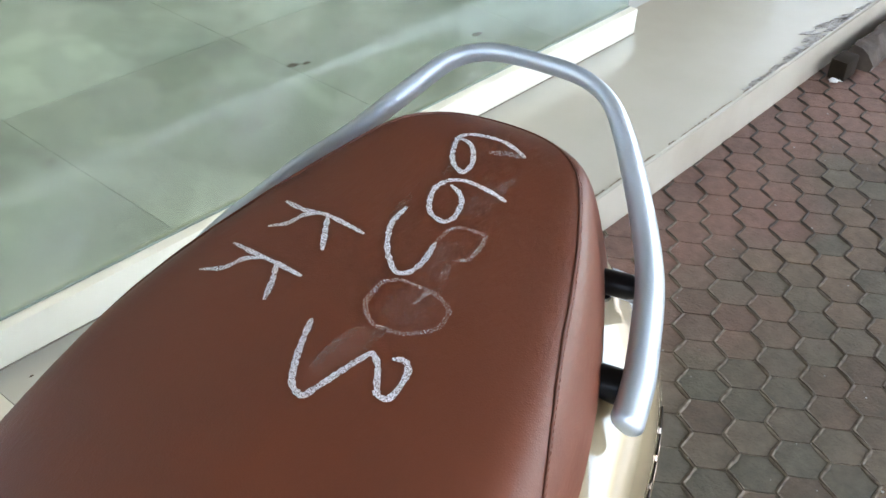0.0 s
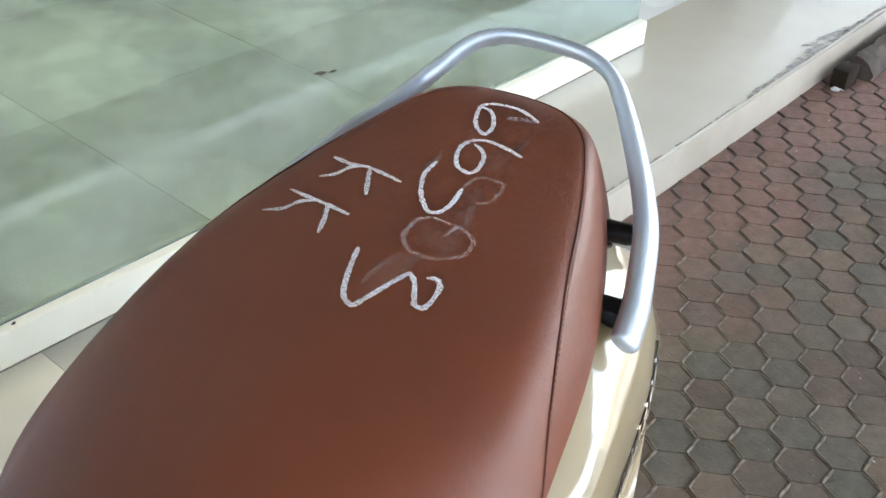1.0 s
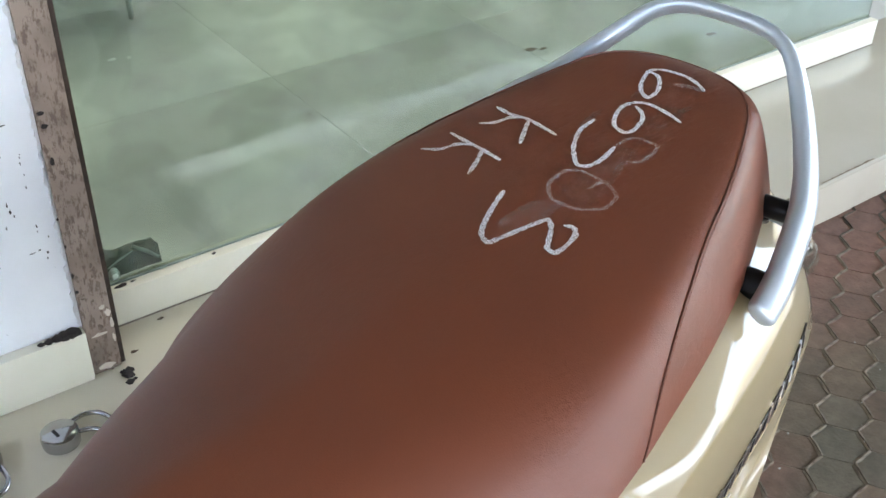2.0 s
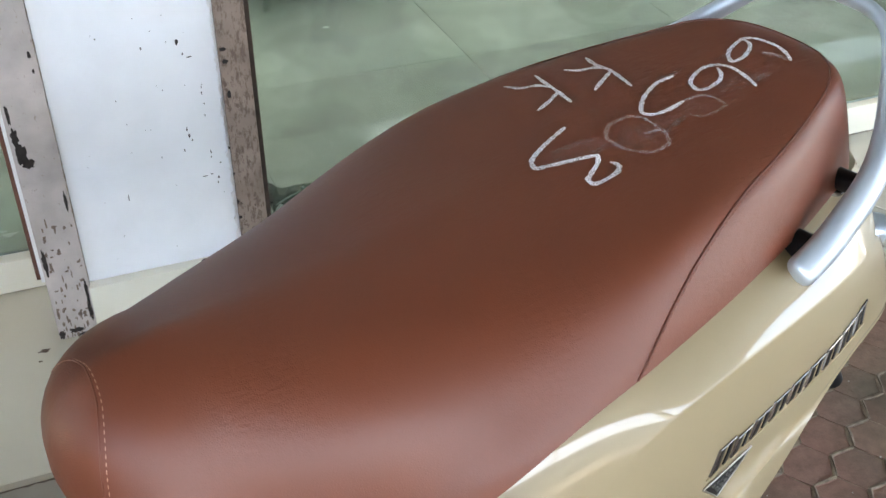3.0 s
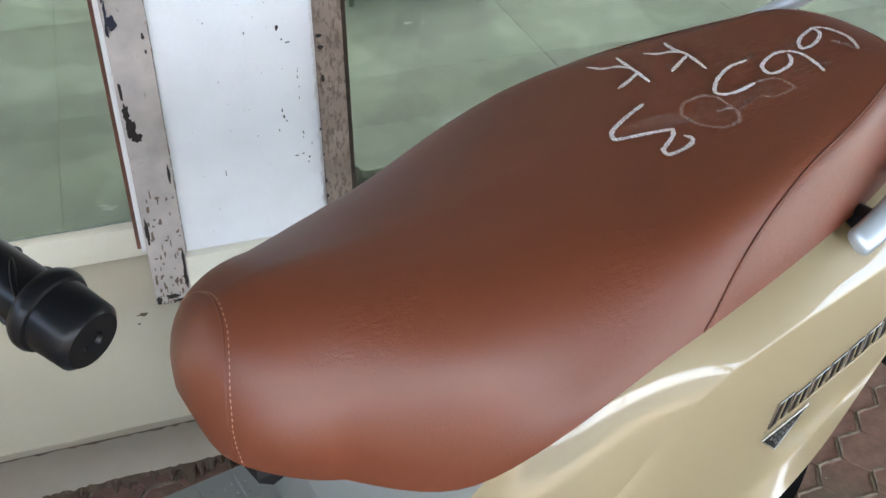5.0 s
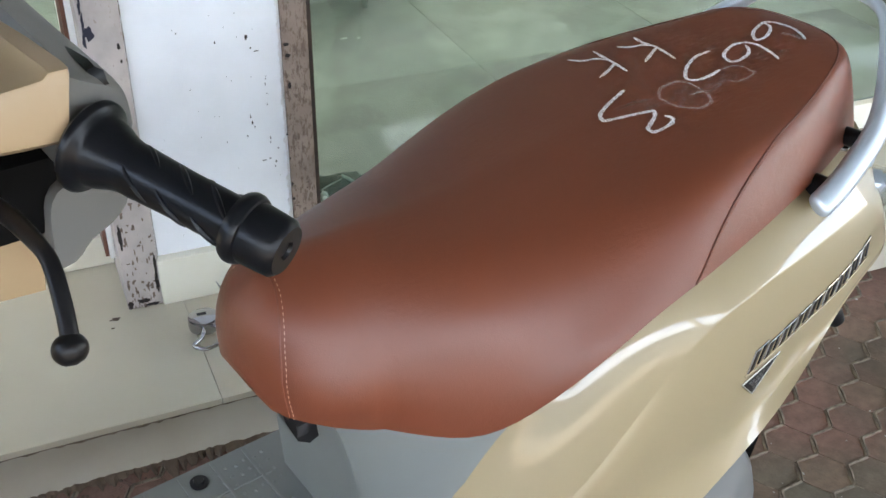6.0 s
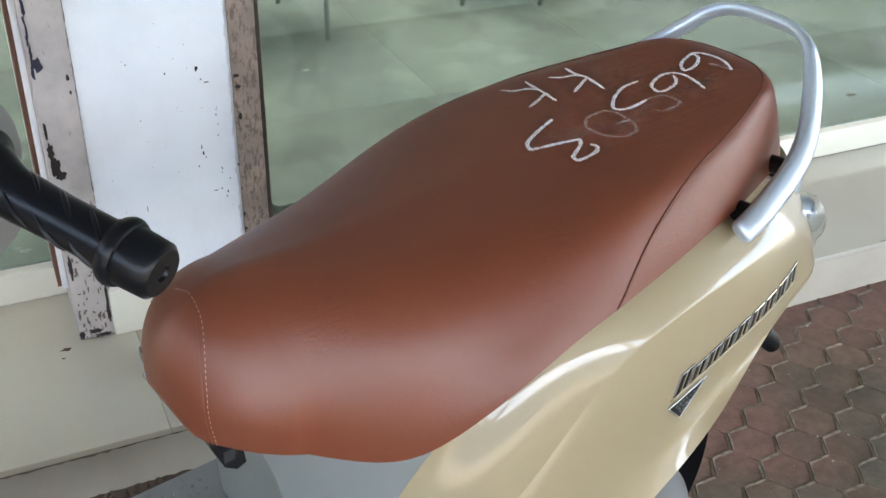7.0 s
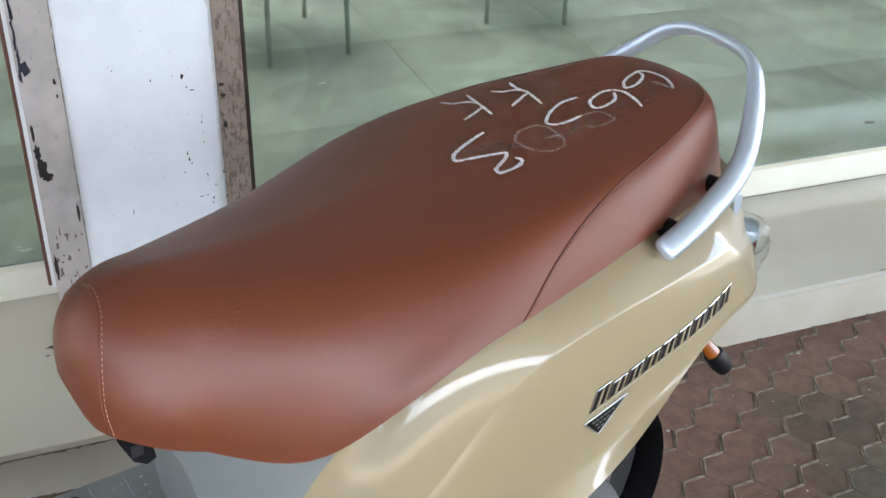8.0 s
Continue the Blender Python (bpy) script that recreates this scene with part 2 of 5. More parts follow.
rg_.inputs["From Min"].default_value, rg_.inputs["From Max"].default_value, rg_.inputs["To Max"].default_value = 2.15, 2.75, 0.85
l_.new(add_.outputs["Value"], rg_.inputs["Value"])
mx_.data_type = "RGBA"
mx_.inputs["B"].default_value = (0.038, 0.030, 0.024, 1)
l_.new(rg_.outputs["Result"], mx_.inputs["Factor"])
l_.new(old_, mx_.inputs["A"])
l_.new(mx_.outputs["Result"], n_["Principled BSDF"].inputs["Base Color"])
EARTH = material("street_ground", (0.13, 0.125, 0.115), 0.95, scale=0.6, amount=0.5, bump=0.5, bump_scale=20)
TILE = material("cream_floor_tile", (0.48, 0.462, 0.39), 0.10, spots=(0.42, 0.402, 0.325), scale=5, amount=0.5, bump=0.006, bump_scale=40)
# lighter, warmer and rougher than TILE, for the short tiles on the left
TILE_MATT = material("matt_cream_tile", (0.58, 0.535, 0.415), 0.45, spots=(0.52, 0.475, 0.36), scale=5, amount=0.5, bump=0.02, bump_scale=60)
RISER = material("cream_riser_tile", (0.45, 0.415, 0.335), 0.32, spots=(0.34, 0.295, 0.225), scale=5, amount=0.7, bump=0.01, bump_scale=40)
JOINT = material("dark_joint", (0.22, 0.19, 0.15), 0.95, scale=60, amount=0.5)
INNER_JOINT = material("grey_tile_joint", (0.54, 0.56, 0.52), 0.9, scale=40, amount=0.5)
STAIN = material("dark_stain", (0.020, 0.015, 0.013), 0.8, scale=120, amount=0.5, bump=0.3)
RUSTY = material("brown_stain", (0.20, 0.150, 0.118), 0.9, spots=(0.09, 0.066, 0.052), scale=90, amount=0.8, bump=0.4)
MORTAR = material("brown_mortar", (0.23, 0.185, 0.135), 0.95, spots=(0.08, 0.06, 0.045), scale=70, amount=0.8, bump=0.5)
PALE = material("pale_putty_flake", (0.62, 0.54, 0.45), 0.8, scale=60, amount=0.4, bump=0.3)
PEEL = material("bared_grey_cement", (0.40, 0.39, 0.36), 0.95, spots=(0.16, 0.15, 0.135), scale=60, amount=0.8, bump=0.6, bump_scale=160)
SILL = material("ivory_sill_paint", (0.74, 0.72, 0.60), 0.35, spots=(0.64, 0.60, 0.46), scale=9, amount=0.4, bump=0.03, bump_scale=80)
PANEL = flaky_material("white_enamel_panel", (0.86, 0.89, 0.92), (0.45, 0.43, 0.41), 36, 0.79, 0.36, (1, 1, 1), 0.14)
STRIP = flaky_material("flaking_pinkish_paint", (0.31, 0.238, 0.192), (0.150, 0.104, 0.080), 150, 0.525, 0.8, (1, 1, 0.35), 0.9)
STRIP_BARE = flaky_material("weathered_strip", (0.52, 0.468, 0.435), (0.26, 0.205, 0.175), 170, 0.62, 0.8, (1, 1, 0.45), 0.8)
BROWN = material("brown_frame", (0.13, 0.05, 0.03), 0.55, scale=30, amount=0.6, bump=0.1)
WHITE = material("white_putty", (0.80, 0.80, 0.80), 0.5, scale=14, amount=0.15, bump=0.04)
PLASTER = material("white_wall_paint", (0.72, 0.72, 0.70), 0.8, scale=4, amount=0.2, bump=0.1, bump_scale=60)
INNER_WALL = material("grey_green_wall_paint", (0.34, 0.36, 0.34), 0.8, scale=3, amount=0.3, bump=0.1, bump_scale=60)
SOFFIT = material("grey_soffit", (0.15, 0.145, 0.135), 0.9, scale=3, amount=0.3, bump=0.1, bump_scale=40)
def shop_floor_material():
    """Polished tile with broad lighter and darker patches that run on across the joints."""
    m = material("inner_floor_tile", (0.56, 0.575, 0.545), 0.14, spots=(0.47, 0.50, 0.48), scale=3.5, amount=0.5, bump=0.006, bump_scale=30)
    n, l = m.node_tree.nodes, m.node_tree.links
    b = n["Principled BSDF"]
    old = b.inputs["Base Color"].links[0].from_socket
    at = n.new("ShaderNodeNewGeometry").outputs["Position"]
    for size, low, high, dim in ((2.3, 0.485, 0.525, 0.85), (5.5, 0.50, 0.55, 0.92)):
        nz, rg, tone = n.new("ShaderNodeTexNoise"), n.new("ShaderNodeMapRange"), n.new("ShaderNodeHueSaturation")
        nz.inputs["Scale"].default_value, nz.inputs["Detail"].default_value, nz.inputs["Roughness"].default_value = size, 3, 0.4
        l.new(at, nz.inputs["Vector"])
        rg.inputs["From Min"].default_value, rg.inputs["From Max"].default_value = low, high
        rg.inputs["To Min"].default_value, rg.inputs["To Max"].default_value = 1.04, dim
        l.new(nz.outputs["Fac"], rg.inputs["Value"])
        l.new(rg.outputs["Result"], tone.inputs["Value"])
        l.new(old, tone.inputs["Color"])
        old = tone.outputs["Color"]
    l.new(old, b.inputs["Base Color"])
    return m


INSIDE = shop_floor_material()
GLASS = glass_material("greenish_glass", (0.70, 0.78, 0.725), 1.0, 0.16)
CLEAR_FOLD = material("bright_plastic_fold", (0.45, 0.52, 0.50), 0.2, scale=60, amount=0.4)
DARKSTEEL = material("dark_tube", (0.26, 0.29, 0.26), 0.4, metal=0.3, scale=30, amount=0.3)
STONE = material("rough_concrete", (0.080, 0.058, 0.042), 0.95, spots=(0.036, 0.026, 0.019), scale=14, amount=0.8, bump=0.9, bump_scale=70)
DARKBLOCK = material("charred_wood", (0.022, 0.015, 0.009), 0.95, spec=0.15, scale=30, amount=0.6, bump=0.4, bump_scale=80)
CHALK = chalk_material("chalk", 0.90, (0.88, 0.89, 0.94), size=1150)
CHALK_FAINT = chalk_material("rubbed_chalk", 0.56, size=1150, most=0.6)
CHALK_RUB = chalk_material("wiped_chalk", 0.50, (0.72, 0.66, 0.64), size=1150, most=0.38)
CHALK_FILM = chalk_material("chalk_dust_film", 0.75, (0.62, 0.54, 0.50), size=1250, most=0.10)
DIRT = material("dry_dirt", (0.105, 0.073, 0.048), 0.95, scale=80, amount=0.5, bump=0.6)
BEAD = material("grey_green_bead", (0.20, 0.25, 0.21), 0.4, scale=40, amount=0.3)
DARKGREEN = material("dark_green_plastic", (0.02, 0.05, 0.04), 0.4, scale=40, amount=0.4)
BLUEPAINT = material("dark_blue_paint", (0.007, 0.009, 0.028), 0.5, scale=40, amount=0.3)
DARKBROWN = material("dark_brown_board", (0.045, 0.026, 0.017), 0.6, spots=(0.012, 0.008, 0.006), scale=60, amount=0.8, bump=0.4, bump_scale=160)

# ---- building helpers ----
def mesh_of(name, verts, faces, mat, smooth=True):
    me = bpy.data.meshes.new(name)
    me.from_pydata([tuple(map(float, v)) for v in verts], [], [tuple(f) for f in faces])
    me.materials.append(mat)
    me.validate()
    bm = bmesh.new()
    bm.from_mesh(me)
    bmesh.ops.recalc_face_normals(bm, faces=bm.faces)
    bm.to_mesh(me)
    bm.free()
    if smooth:
        me.polygons.foreach_set("use_smooth", [True] * len(me.polygons))
        me.set_sharp_from_angle(angle=radians(40))
    return me


def part(name, vf, mat, parent, label="", smooth=True):
    ob = new(name, mesh_of(name, vf[0], vf[1], mat, smooth))
    ob.parent = parent
    if label:
        ob["label"] = label
    return ob


def thing(name, vf, mat, label, category, kind="", group="", smooth=True):
    return tagged(new(name, mesh_of(name, vf[0], vf[1], mat, smooth)), label, category, group, kind)


def joined(*many):
    verts, faces = [], []
    for v, f in many:
        k = len(verts)
        verts += [tuple(p) for p in v]
        faces += [tuple(i + k for i in q) for q in f]
    return verts, faces


def placed(vf, m):
    return [tuple(m @ Vector(v)) for v in vf[0]], vf[1]


def box(x0, x1, y0, y1, z0, z1, r=0.0):
    """A block with edges rounded by r."""
    bm = bmesh.new()
    bmesh.ops.create_cube(bm, size=1)
    for v in bm.verts:
        v.co = ((x0 + x1) / 2 + v.co.x * (x1 - x0), (y0 + y1) / 2 + v.co.y * (y1 - y0), (z0 + z1) / 2 + v.co.z * (z1 - z0))
    if r:
        bmesh.ops.bevel(bm, geom=bm.edges[:], offset=r, segments=2, affect="EDGES", profile=0.6)
    bm.verts.index_update()
    out = [tuple(v.co) for v in bm.verts], [tuple(v.index for v in f.verts) for f in bm.faces]
    bm.free()
    return out


def spline(points, n):
    """n points on a smooth curve through the given ones, by their chord lengths."""
    p = np.array(points, float)
    d = np.r_[0, np.cumsum(np.linalg.norm(np.diff(p, axis=0), axis=1))]
    s = np.linspace(0, d[-1], n)
    return np.stack([smooth_table(d, p[:, k])(s) for k in range(p.shape[1])], 1)


def smooth_table(xs, ys):
    """A smooth function through a table, which stays between its values."""
    x, y = np.array(xs, float), np.array(ys, float)
    h, dl = np.diff(x), np.diff(y) / np.diff(x)
    m = np.zeros(len(x))
    m[0], m[-1] = dl[0], dl[-1]
    for i in range(1, len(x) - 1):
        if dl[i - 1] * dl[i] > 0:
            a, b = 2 * h[i] + h[i - 1], h[i] + 2 * h[i - 1]
            m[i] = (a + b) / (a / dl[i - 1] + b / dl[i])

    def at(v):
        v = np.clip(np.asarray(v, float), x[0], x[-1])
        i = np.clip(np.searchsorted(x, v, "right") - 1, 0, len(x) - 2)
        t = (v - x[i]) / h[i]
        return (1 + 2 * t) * (1 - t) ** 2 * y[i] + t * (1 - t) ** 2 * h[i] * m[i] + t * t * (3 - 2 * t) * y[i + 1] + t * t * (t - 1) * h[i] * m[i + 1]
    return at


def loft(rings, closed=False, caps=False):
    """A skin over rows of points."""
    n = len(rings[0])
    verts = [tuple(p) for r in rings for p in r]
    faces = []
    for i in range(len(rings) - 1):
        for j in range(n if closed else n - 1):
            k = (j + 1) % n
            faces.append((i * n + j, i * n + k, (i + 1) * n + k, (i + 1) * n + j))
    if caps:
        faces += [tuple(range(n - 1, -1, -1)), tuple(range((len(rings) - 1) * n, len(rings) * n))]
    return verts, faces


def tube(points, radii, sides=12, flat=1.0, up=(0, 0, 1), caps=True):
    """A bent rod; flat squeezes it along up."""
    p = [Vector(q) for q in points]
    rings = []
    rad = radii if hasattr(radii, "__len__") else [radii] * len(p)
    for i, q in enumerate(p):
        d = (p[min(i + 1, len(p) - 1)] - p[max(i - 1, 0)]).normalized()
        side = d.cross(Vector(up))
        side = side.normalized() if side.length > 1e-4 else d.orthogonal().normalized()
        top = side.cross(d)
        rings.append([q + (side * math.cos(a) + top * math.sin(a) * flat) * rad[i] for a in (2 * math.pi * k / sides for k in range(sides))])
    return loft(rings, True, caps)


def turned(profile, axis_from, axis_to, sides=28):
    """A turned shape: rows of (way along the axis 0..1, radius)."""
    a, b = Vector(axis_from), Vector(axis_to)
    d = (b - a).normalized()
    s = d.orthogonal().normalized()
    t = d.cross(s)
    return loft([[a + (b - a) * k + (s * math.cos(w) + t * math.sin(w)) * r for w in (2 * math.pi * j / sides for j in range(sides))] for k, r in profile], True, True)


def plate(outline, thick, normal):
    """A flat shape with thickness."""
    n = Vector(normal).normalized() * thick
    k = len(outline)
    verts = [tuple(Vector(p)) for p in outline] + [tuple(Vector(p) + n) for p in outline]
    return verts, [tuple(range(k - 1, -1, -1)), tuple(range(k, 2 * k))] + [(i, (i + 1) % k, k + (i + 1) % k, k + i) for i in range(k)]


# ---- the platform, the wall and the glass ----
FRONT, TOP = 1.086, 0.105       # the platform's front and its height
GLASS_Y = 1.500

ground = thing("ground", ([(-400, -400, -0.03), (400, -400, -0.03), (400, 400, -0.03), (-400, 400, -0.03)], [(0, 1, 2, 3)]), EARTH, "grey dusty street reaching the horizon", "ground", "structure", smooth=False)

platform = thing("platform", box(-4.0, 3.9, FRONT + 0.012, 1.62, -0.02, TOP - 0.012), JOINT, "raised cream tiled platform before the shop front", "platform", "structure", smooth=False)
wall_far = thing("wall_far", joined(box(3.9, 9.0, 1.62, 1.85, -0.02, 2.75), box(2.62, 3.9, 1.62, 1.85, 2.5, 2.75), box(0.15, 0.50, 1.62, 1.85, -0.02, 2.75), box(-4.0, 2.62, 1.56, 1.85, 2.5, 2.75), box(-8, -4.0, 1.3, 1.85, -0.02, 2.75)), PLASTER, "white painted shop front wall", "wall", "structure", smooth=False)
ceiling = thing("ceiling", joined(box(-3.0, 7.5, -3.6, 1.9, 2.75, 2.95), box(-3.0, 7.5, -3.6, -3.45, 2.35, 2.75), box(-5.0, 6.0, 1.9, 7.0, 3.0, 3.2)), SOFFIT, "dark grey soffit over porch and shop", "ceiling", "structure", smooth=False)
# out of view; its height sets how much sky light enters from the left
added_wall_left = thing("added_wall_left", box(-3.4, -3.2, -3.3, 1.050, -0.03, 2.1), INNER_WALL, "low grey wall added out of view to dim light from the left", "wall", "structure", smooth=False)
# unseen screen opposite, added to trim the bright sky band in the reflections
added_wall_street = thing("added_wall_street", box(-14.0, 16.0, -8.6, -8.4, -0.03, 2.5), INNER_WALL, "plain grey wall added out of view to narrow the sky opening", "wall", "structure", smooth=False)
for px in (-2.6, 0.55, 3.4):
    thing("porch_post", box(px - 0.06, px + 0.06, -3.42, -3.30, -0.03, 2.75, 0.01), PLASTER, "plain painted post under the porch roof", "post", "structure")
inner_floor = thing("floor", box(-5.0, 6.0, 1.56, 7.0, 0.02, TOP - 0.0025), INNER_JOINT, "polished pale tile floor inside the shop", "floor", "structure", smooth=False)
wall_inner = thing("wall_inner", joined(box(-5.0, 6.0, 6.8, 7.0, 0.0, 3.0), box(-5.2, -5.0, 1.6, 7.0, 0, 3.0), box(6.0, 6.2, 1.6, 7.0, 0, 3.0)), INNER_WALL, "plain grey walls inside the dim shop", "wall", "structure", smooth=False)

# sills under the panes
sill = thing("trim_sill", box(0.512, 2.557, 1.475, 1.512, TOP, TOP + 0.068, 0.003), SILL, "ivory painted sill under the glass pane", "sill", "structure")
sill_2 = thing("trim_sill_left", box(-3.9, 0.150, 1.545, 1.585, TOP, TOP + 0.062, 0.003), SILL, "ivory painted sill under the second pane", "sill", "structure")


def pane(name, x0, x1, y, z0, z1, label):
    """A window of one large sheet."""
    ob = tagged(new(name), label, "window", kind="structure")
    ob.location = (x0, y, z0)
    g = part("pane", box(0, x1 - x0, 0, 0.008, 0, z1 - z0), GLASS, ob, "greenish clear glass", smooth=False)
    g.visible_shadow = False
    part("bead", box(0, x1 - x0, -0.004, -0.001, -0.002, 0.003, 0.0008), BEAD, ob, "grey green sealing bead")
    return ob


pane("window_1", 0.512, 2.55, GLASS_Y, TOP + 0.069, 2.5, "large greenish shop window pane on an ivory sill")
pane("window_2", -3.9, 0.125, 1.575, TOP + 0.063, 2.5, "second greenish shop window pane")

thing("trim_sill_gap", box(0.513, 2.556, 1.4732, 1.4752, TOP + 0.0002, TOP + 0.0024), JOINT, "thin dirt line under the sill", "dirt line", "structure", smooth=False)

# ---- the pillar between the panes ----
pillar = tagged(new("pillar"), "white panelled pillar with flaking pinkish edge strips", "pillar", kind="structure")
pillar.location = (0.325, 1.378, TOP)


def at_pillar(x0, x1, y0, y1, z0, z1, r=0.0):
    return box(x0 - 0.325, x1 - 0.325, y0 - 1.378, y1 - 1.378, z0 - TOP, z1 - TOP, r)


part("panel", at_pillar(0.207, 0.4566, 1.388, 1.60, 0.200, 2.74, 0.002), PANEL, pillar, "bluish white enamel panel with dark scratches")
part("skirting", at_pillar(0.204, 0.4565, 1.371, 1.60, TOP + 0.001, 0.199, 0.002), SILL, pillar, "cream skirting tile")
part("strip", at_pillar(0.143, 0.2062, 1.378, 1.60, TOP + 0.001, 2.74, 0.003), STRIP_BARE, pillar, "grey pink strip with flaking paint")
part("strip", at_pillar(0.457, 0.503, 1.380, 1.60, TOP + 0.001, 2.74, 0.003), STRIP, pillar, "grey pink strip with heavily flaking paint")
part("edge_board", at_pillar(0.5035, 0.511, 1.386, 1.60, TOP + 0.001, 2.74, 0.001), DARKBROWN, pillar, "dark brown edge board")
part("putty_line", at_pillar(0.133, 0.1425, 1.46, 1.57, TOP + 0.064, 2.74, 0.001), WHITE, pillar, "white putty line")
part("frame_strip", at_pillar(0.126, 0.1328, 1.47, 1.574, TOP + 0.064, 2.74, 0.001), BROWN, pillar, "brown window frame strip")


def ragged(x, z, rx, rz, seed, y, thick=0.0015, n=14, rough=0.55):
    """A small uneven patch on the front of the pillar."""
    rng = random.Random(seed)
    pts = []
    for i in range(n):
        k = 1 - rough * rng.random()
        pts.append((x - 0.325 + rx * k * math.cos(2 * math.pi * i / n), y - 1.378, z - TOP + rz * k * math.sin(2 * math.pi * i / n)))
    return plate(pts, thick, (0, -1, 0))


rng = random.Random(21)
bead = [ragged(0.1475 + 0.003 * rng.random(), 0.615 + 0.017 * i, 0.0022 + 0.0035 * rng.random() ** 2, 0.012 + 0.006 * rng.random(), i, 1.3782, 0.002) for i in range(120)]
part("paint_bead", joined(ragged(0.156, 0.628, 0.011, 0.014, 500, 1.3782, 0.003), *bead), BLUEPAINT, pillar, "ragged dark blue paint along the strip", smooth=False)
holes = [(0.152, 0.478, 0.006, 0.02), (0.155, 0.452, 0.010, 0.022), (0.162, 0.434, 0.010, 0.010), (0.150, 0.515, 0.003, 0.020), (0.197, 0.600, 0.003, 0.006), (0.198, 0.575, 0.002, 0.004), (0.172, 0.120, 0.014, 0.006), (0.199, 0.150, 0.004, 0.022), (0.149, 0.26, 0.004, 0.03), (0.20, 0.36, 0.003, 0.02), (0.148, 0.115, 0.006, 0.010), (0.185, 0.110, 0.016, 0.004), (0.200, 0.190, 0.003, 0.035)]
part("paint_loss", joined(*[ragged(x, z, a, b, 40 + i, 1.3782, 0.0008, 22, 0.42) for i, (x, z, a, b) in enumerate(holes)]), STAIN, pillar, "dark holes in the strip", smooth=False)
marks = [(0.400, 0.583, 0.0045, 0.011), (0.406, 0.563, 0.002, 0.004), (0.414, 0.557, 0.008, 0.0018), (0.348, 0.581, 0.0018, 0.004), (0.396, 0.440, 0.002, 0.006), (0.398, 0.428, 0.0025, 0.008), (0.402, 0.420, 0.0014, 0.004), (0.388, 0.405, 0.0012, 0.005), (0.413, 0.353, 0.008, 0.0015), (0.424, 0.355, 0.003, 0.0022), (0.434, 0.347, 0.0022, 0.005), (0.432, 0.338, 0.0015, 0.004), (0.292, 0.340, 0.0014, 0.012), (0.288, 0.605, 0.0015, 0.002), (0.440, 0.372, 0.0014, 0.003), (0.352, 0.400, 0.0016, 0.0016), (0.300, 0.505, 0.0012, 0.002)]
part("scratch", joined(*[ragged(x, z, a * 0.75, b * 0.75, 80 + i, 1.3878, 0.0006, 10, 0.6) for i, (x, z, a, b) in enumerate(marks)]), STAIN, pillar, "dark scratches on the panel", smooth=False)
specks = [(0.425 + 0.003 * rng.random(), 0.36 + 0.16 * rng.random(), 0.0007 + 0.0006 * rng.random(), 0.002 + 0.003 * rng.random()) for _ in range(8)] + [(0.23 + 0.21 * rng.random(), 0.22 + 0.5 * rng.random(), 0.0008, 0.0010 + 0.001 * rng.random()) for _ in range(22)]
part("speck", joined(*[ragged(x, z, a * 0.7, b * 0.7, 200 + i, 1.3878, 0.0005, 7, 0.5) for i, (x, z, a, b) in enumerate(specks)]), STAIN, pillar, "fine dark specks", smooth=False)
foot = []
for i in range(80):
    z = TOP + 0.004 + 0.22 * rng.random() ** 1.8
    foot.append(ragged(0.146 + 0.056 * rng.random(), z, 0.0012 + 0.0045 * rng.random() ** 2, 0.002 + 0.009 * rng.random() ** 2, 900 + i, 1.3782, 0.0006 + 0.00001 * (i % 23), 9, 0.6))
    if i < 45:
        foot.append(ragged(0.460 + 0.040 * rng.random(), TOP + 0.004 + 0.20 * rng.random() ** 1.5, 0.001 + 0.004 * rng.random() ** 2, 0.003 + 0.008 * rng.random() ** 2, 1050 + i, 1.3802, 0.0006 + 0.00001 * (i % 23), 9, 0.6))
part("stain", joined(*foot), RUSTY, pillar, "brown stains at the foot of the strips", smooth=False)
crack = [ragged(0.2066 + 0.0004 * rng.random(), 0.215 + 0.021 * i, 0.0006 + 0.0012 * rng.random() ** 4, 0.016, 560 + i, 1.3776, 0.0006, 9, 0.5) for i in range(60)]
part("crack", joined(*crack), MORTAR, pillar, "dark crack beside the panel", smooth=False)
edge = [(0.4545 + 0.002 * rng.random(), 0.21 + 0.0125 * i, 0.0035 + 0.004 * rng.random() ** 2, 0.009 + 0.006 * rng.random()) for i in range(60)]
part("putty_edge", joined(*[ragged(x, z, a, b, 300 + i, 1.3878, 0.0022, 9, 0.5) for i, (x, z, a, b) in enumerate(edge)]), WHITE, pillar, "uneven white putty along the panel's edge", smooth=False)
knots = [(0.458, 0.30, 0.003, 0.005), (0.459, 0.27, 0.004, 0.004), (0.457, 0.352, 0.002, 0.004), (0.463, 0.565, 0.007, 0.004), (0.466, 0.545, 0.007, 0.004), (0.465, 0.49, 0.004, 0.008), (0.455, 0.40, 0.002, 0.003)]
part("knot", joined(*[ragged(x, z, a, b, 420 + i, 1.3795, 0.0012, 9, 0.5) for i, (x, z, a, b) in enumerate(knots)]), STAIN, pillar, "dark knots in the strip", smooth=False)
part("pale_flake", joined(*[ragged(x, z, a, b, 460 + i, 1.3802, 0.0015, 11, 0.5) for i, (x, z, a, b) in enumerate([(0.497, 0.215, 0.006, 0.010), (0.500, 0.195, 0.004, 0.012), (0.490, 0.228, 0.005, 0.006), (0.478, 0.180, 0.014, 0.004), (0.480, 0.116, 0.016, 0.008), (0.499, 0.165, 0.003, 0.010)])]), PALE, pillar, "pale chips of filler", smooth=False)

# ---- the scooter ----
U0 = 0.75
scooter = tagged(new("scooter"), "cream motor scooter with chalk-marked brown seat, parked on pavers", "scooter")
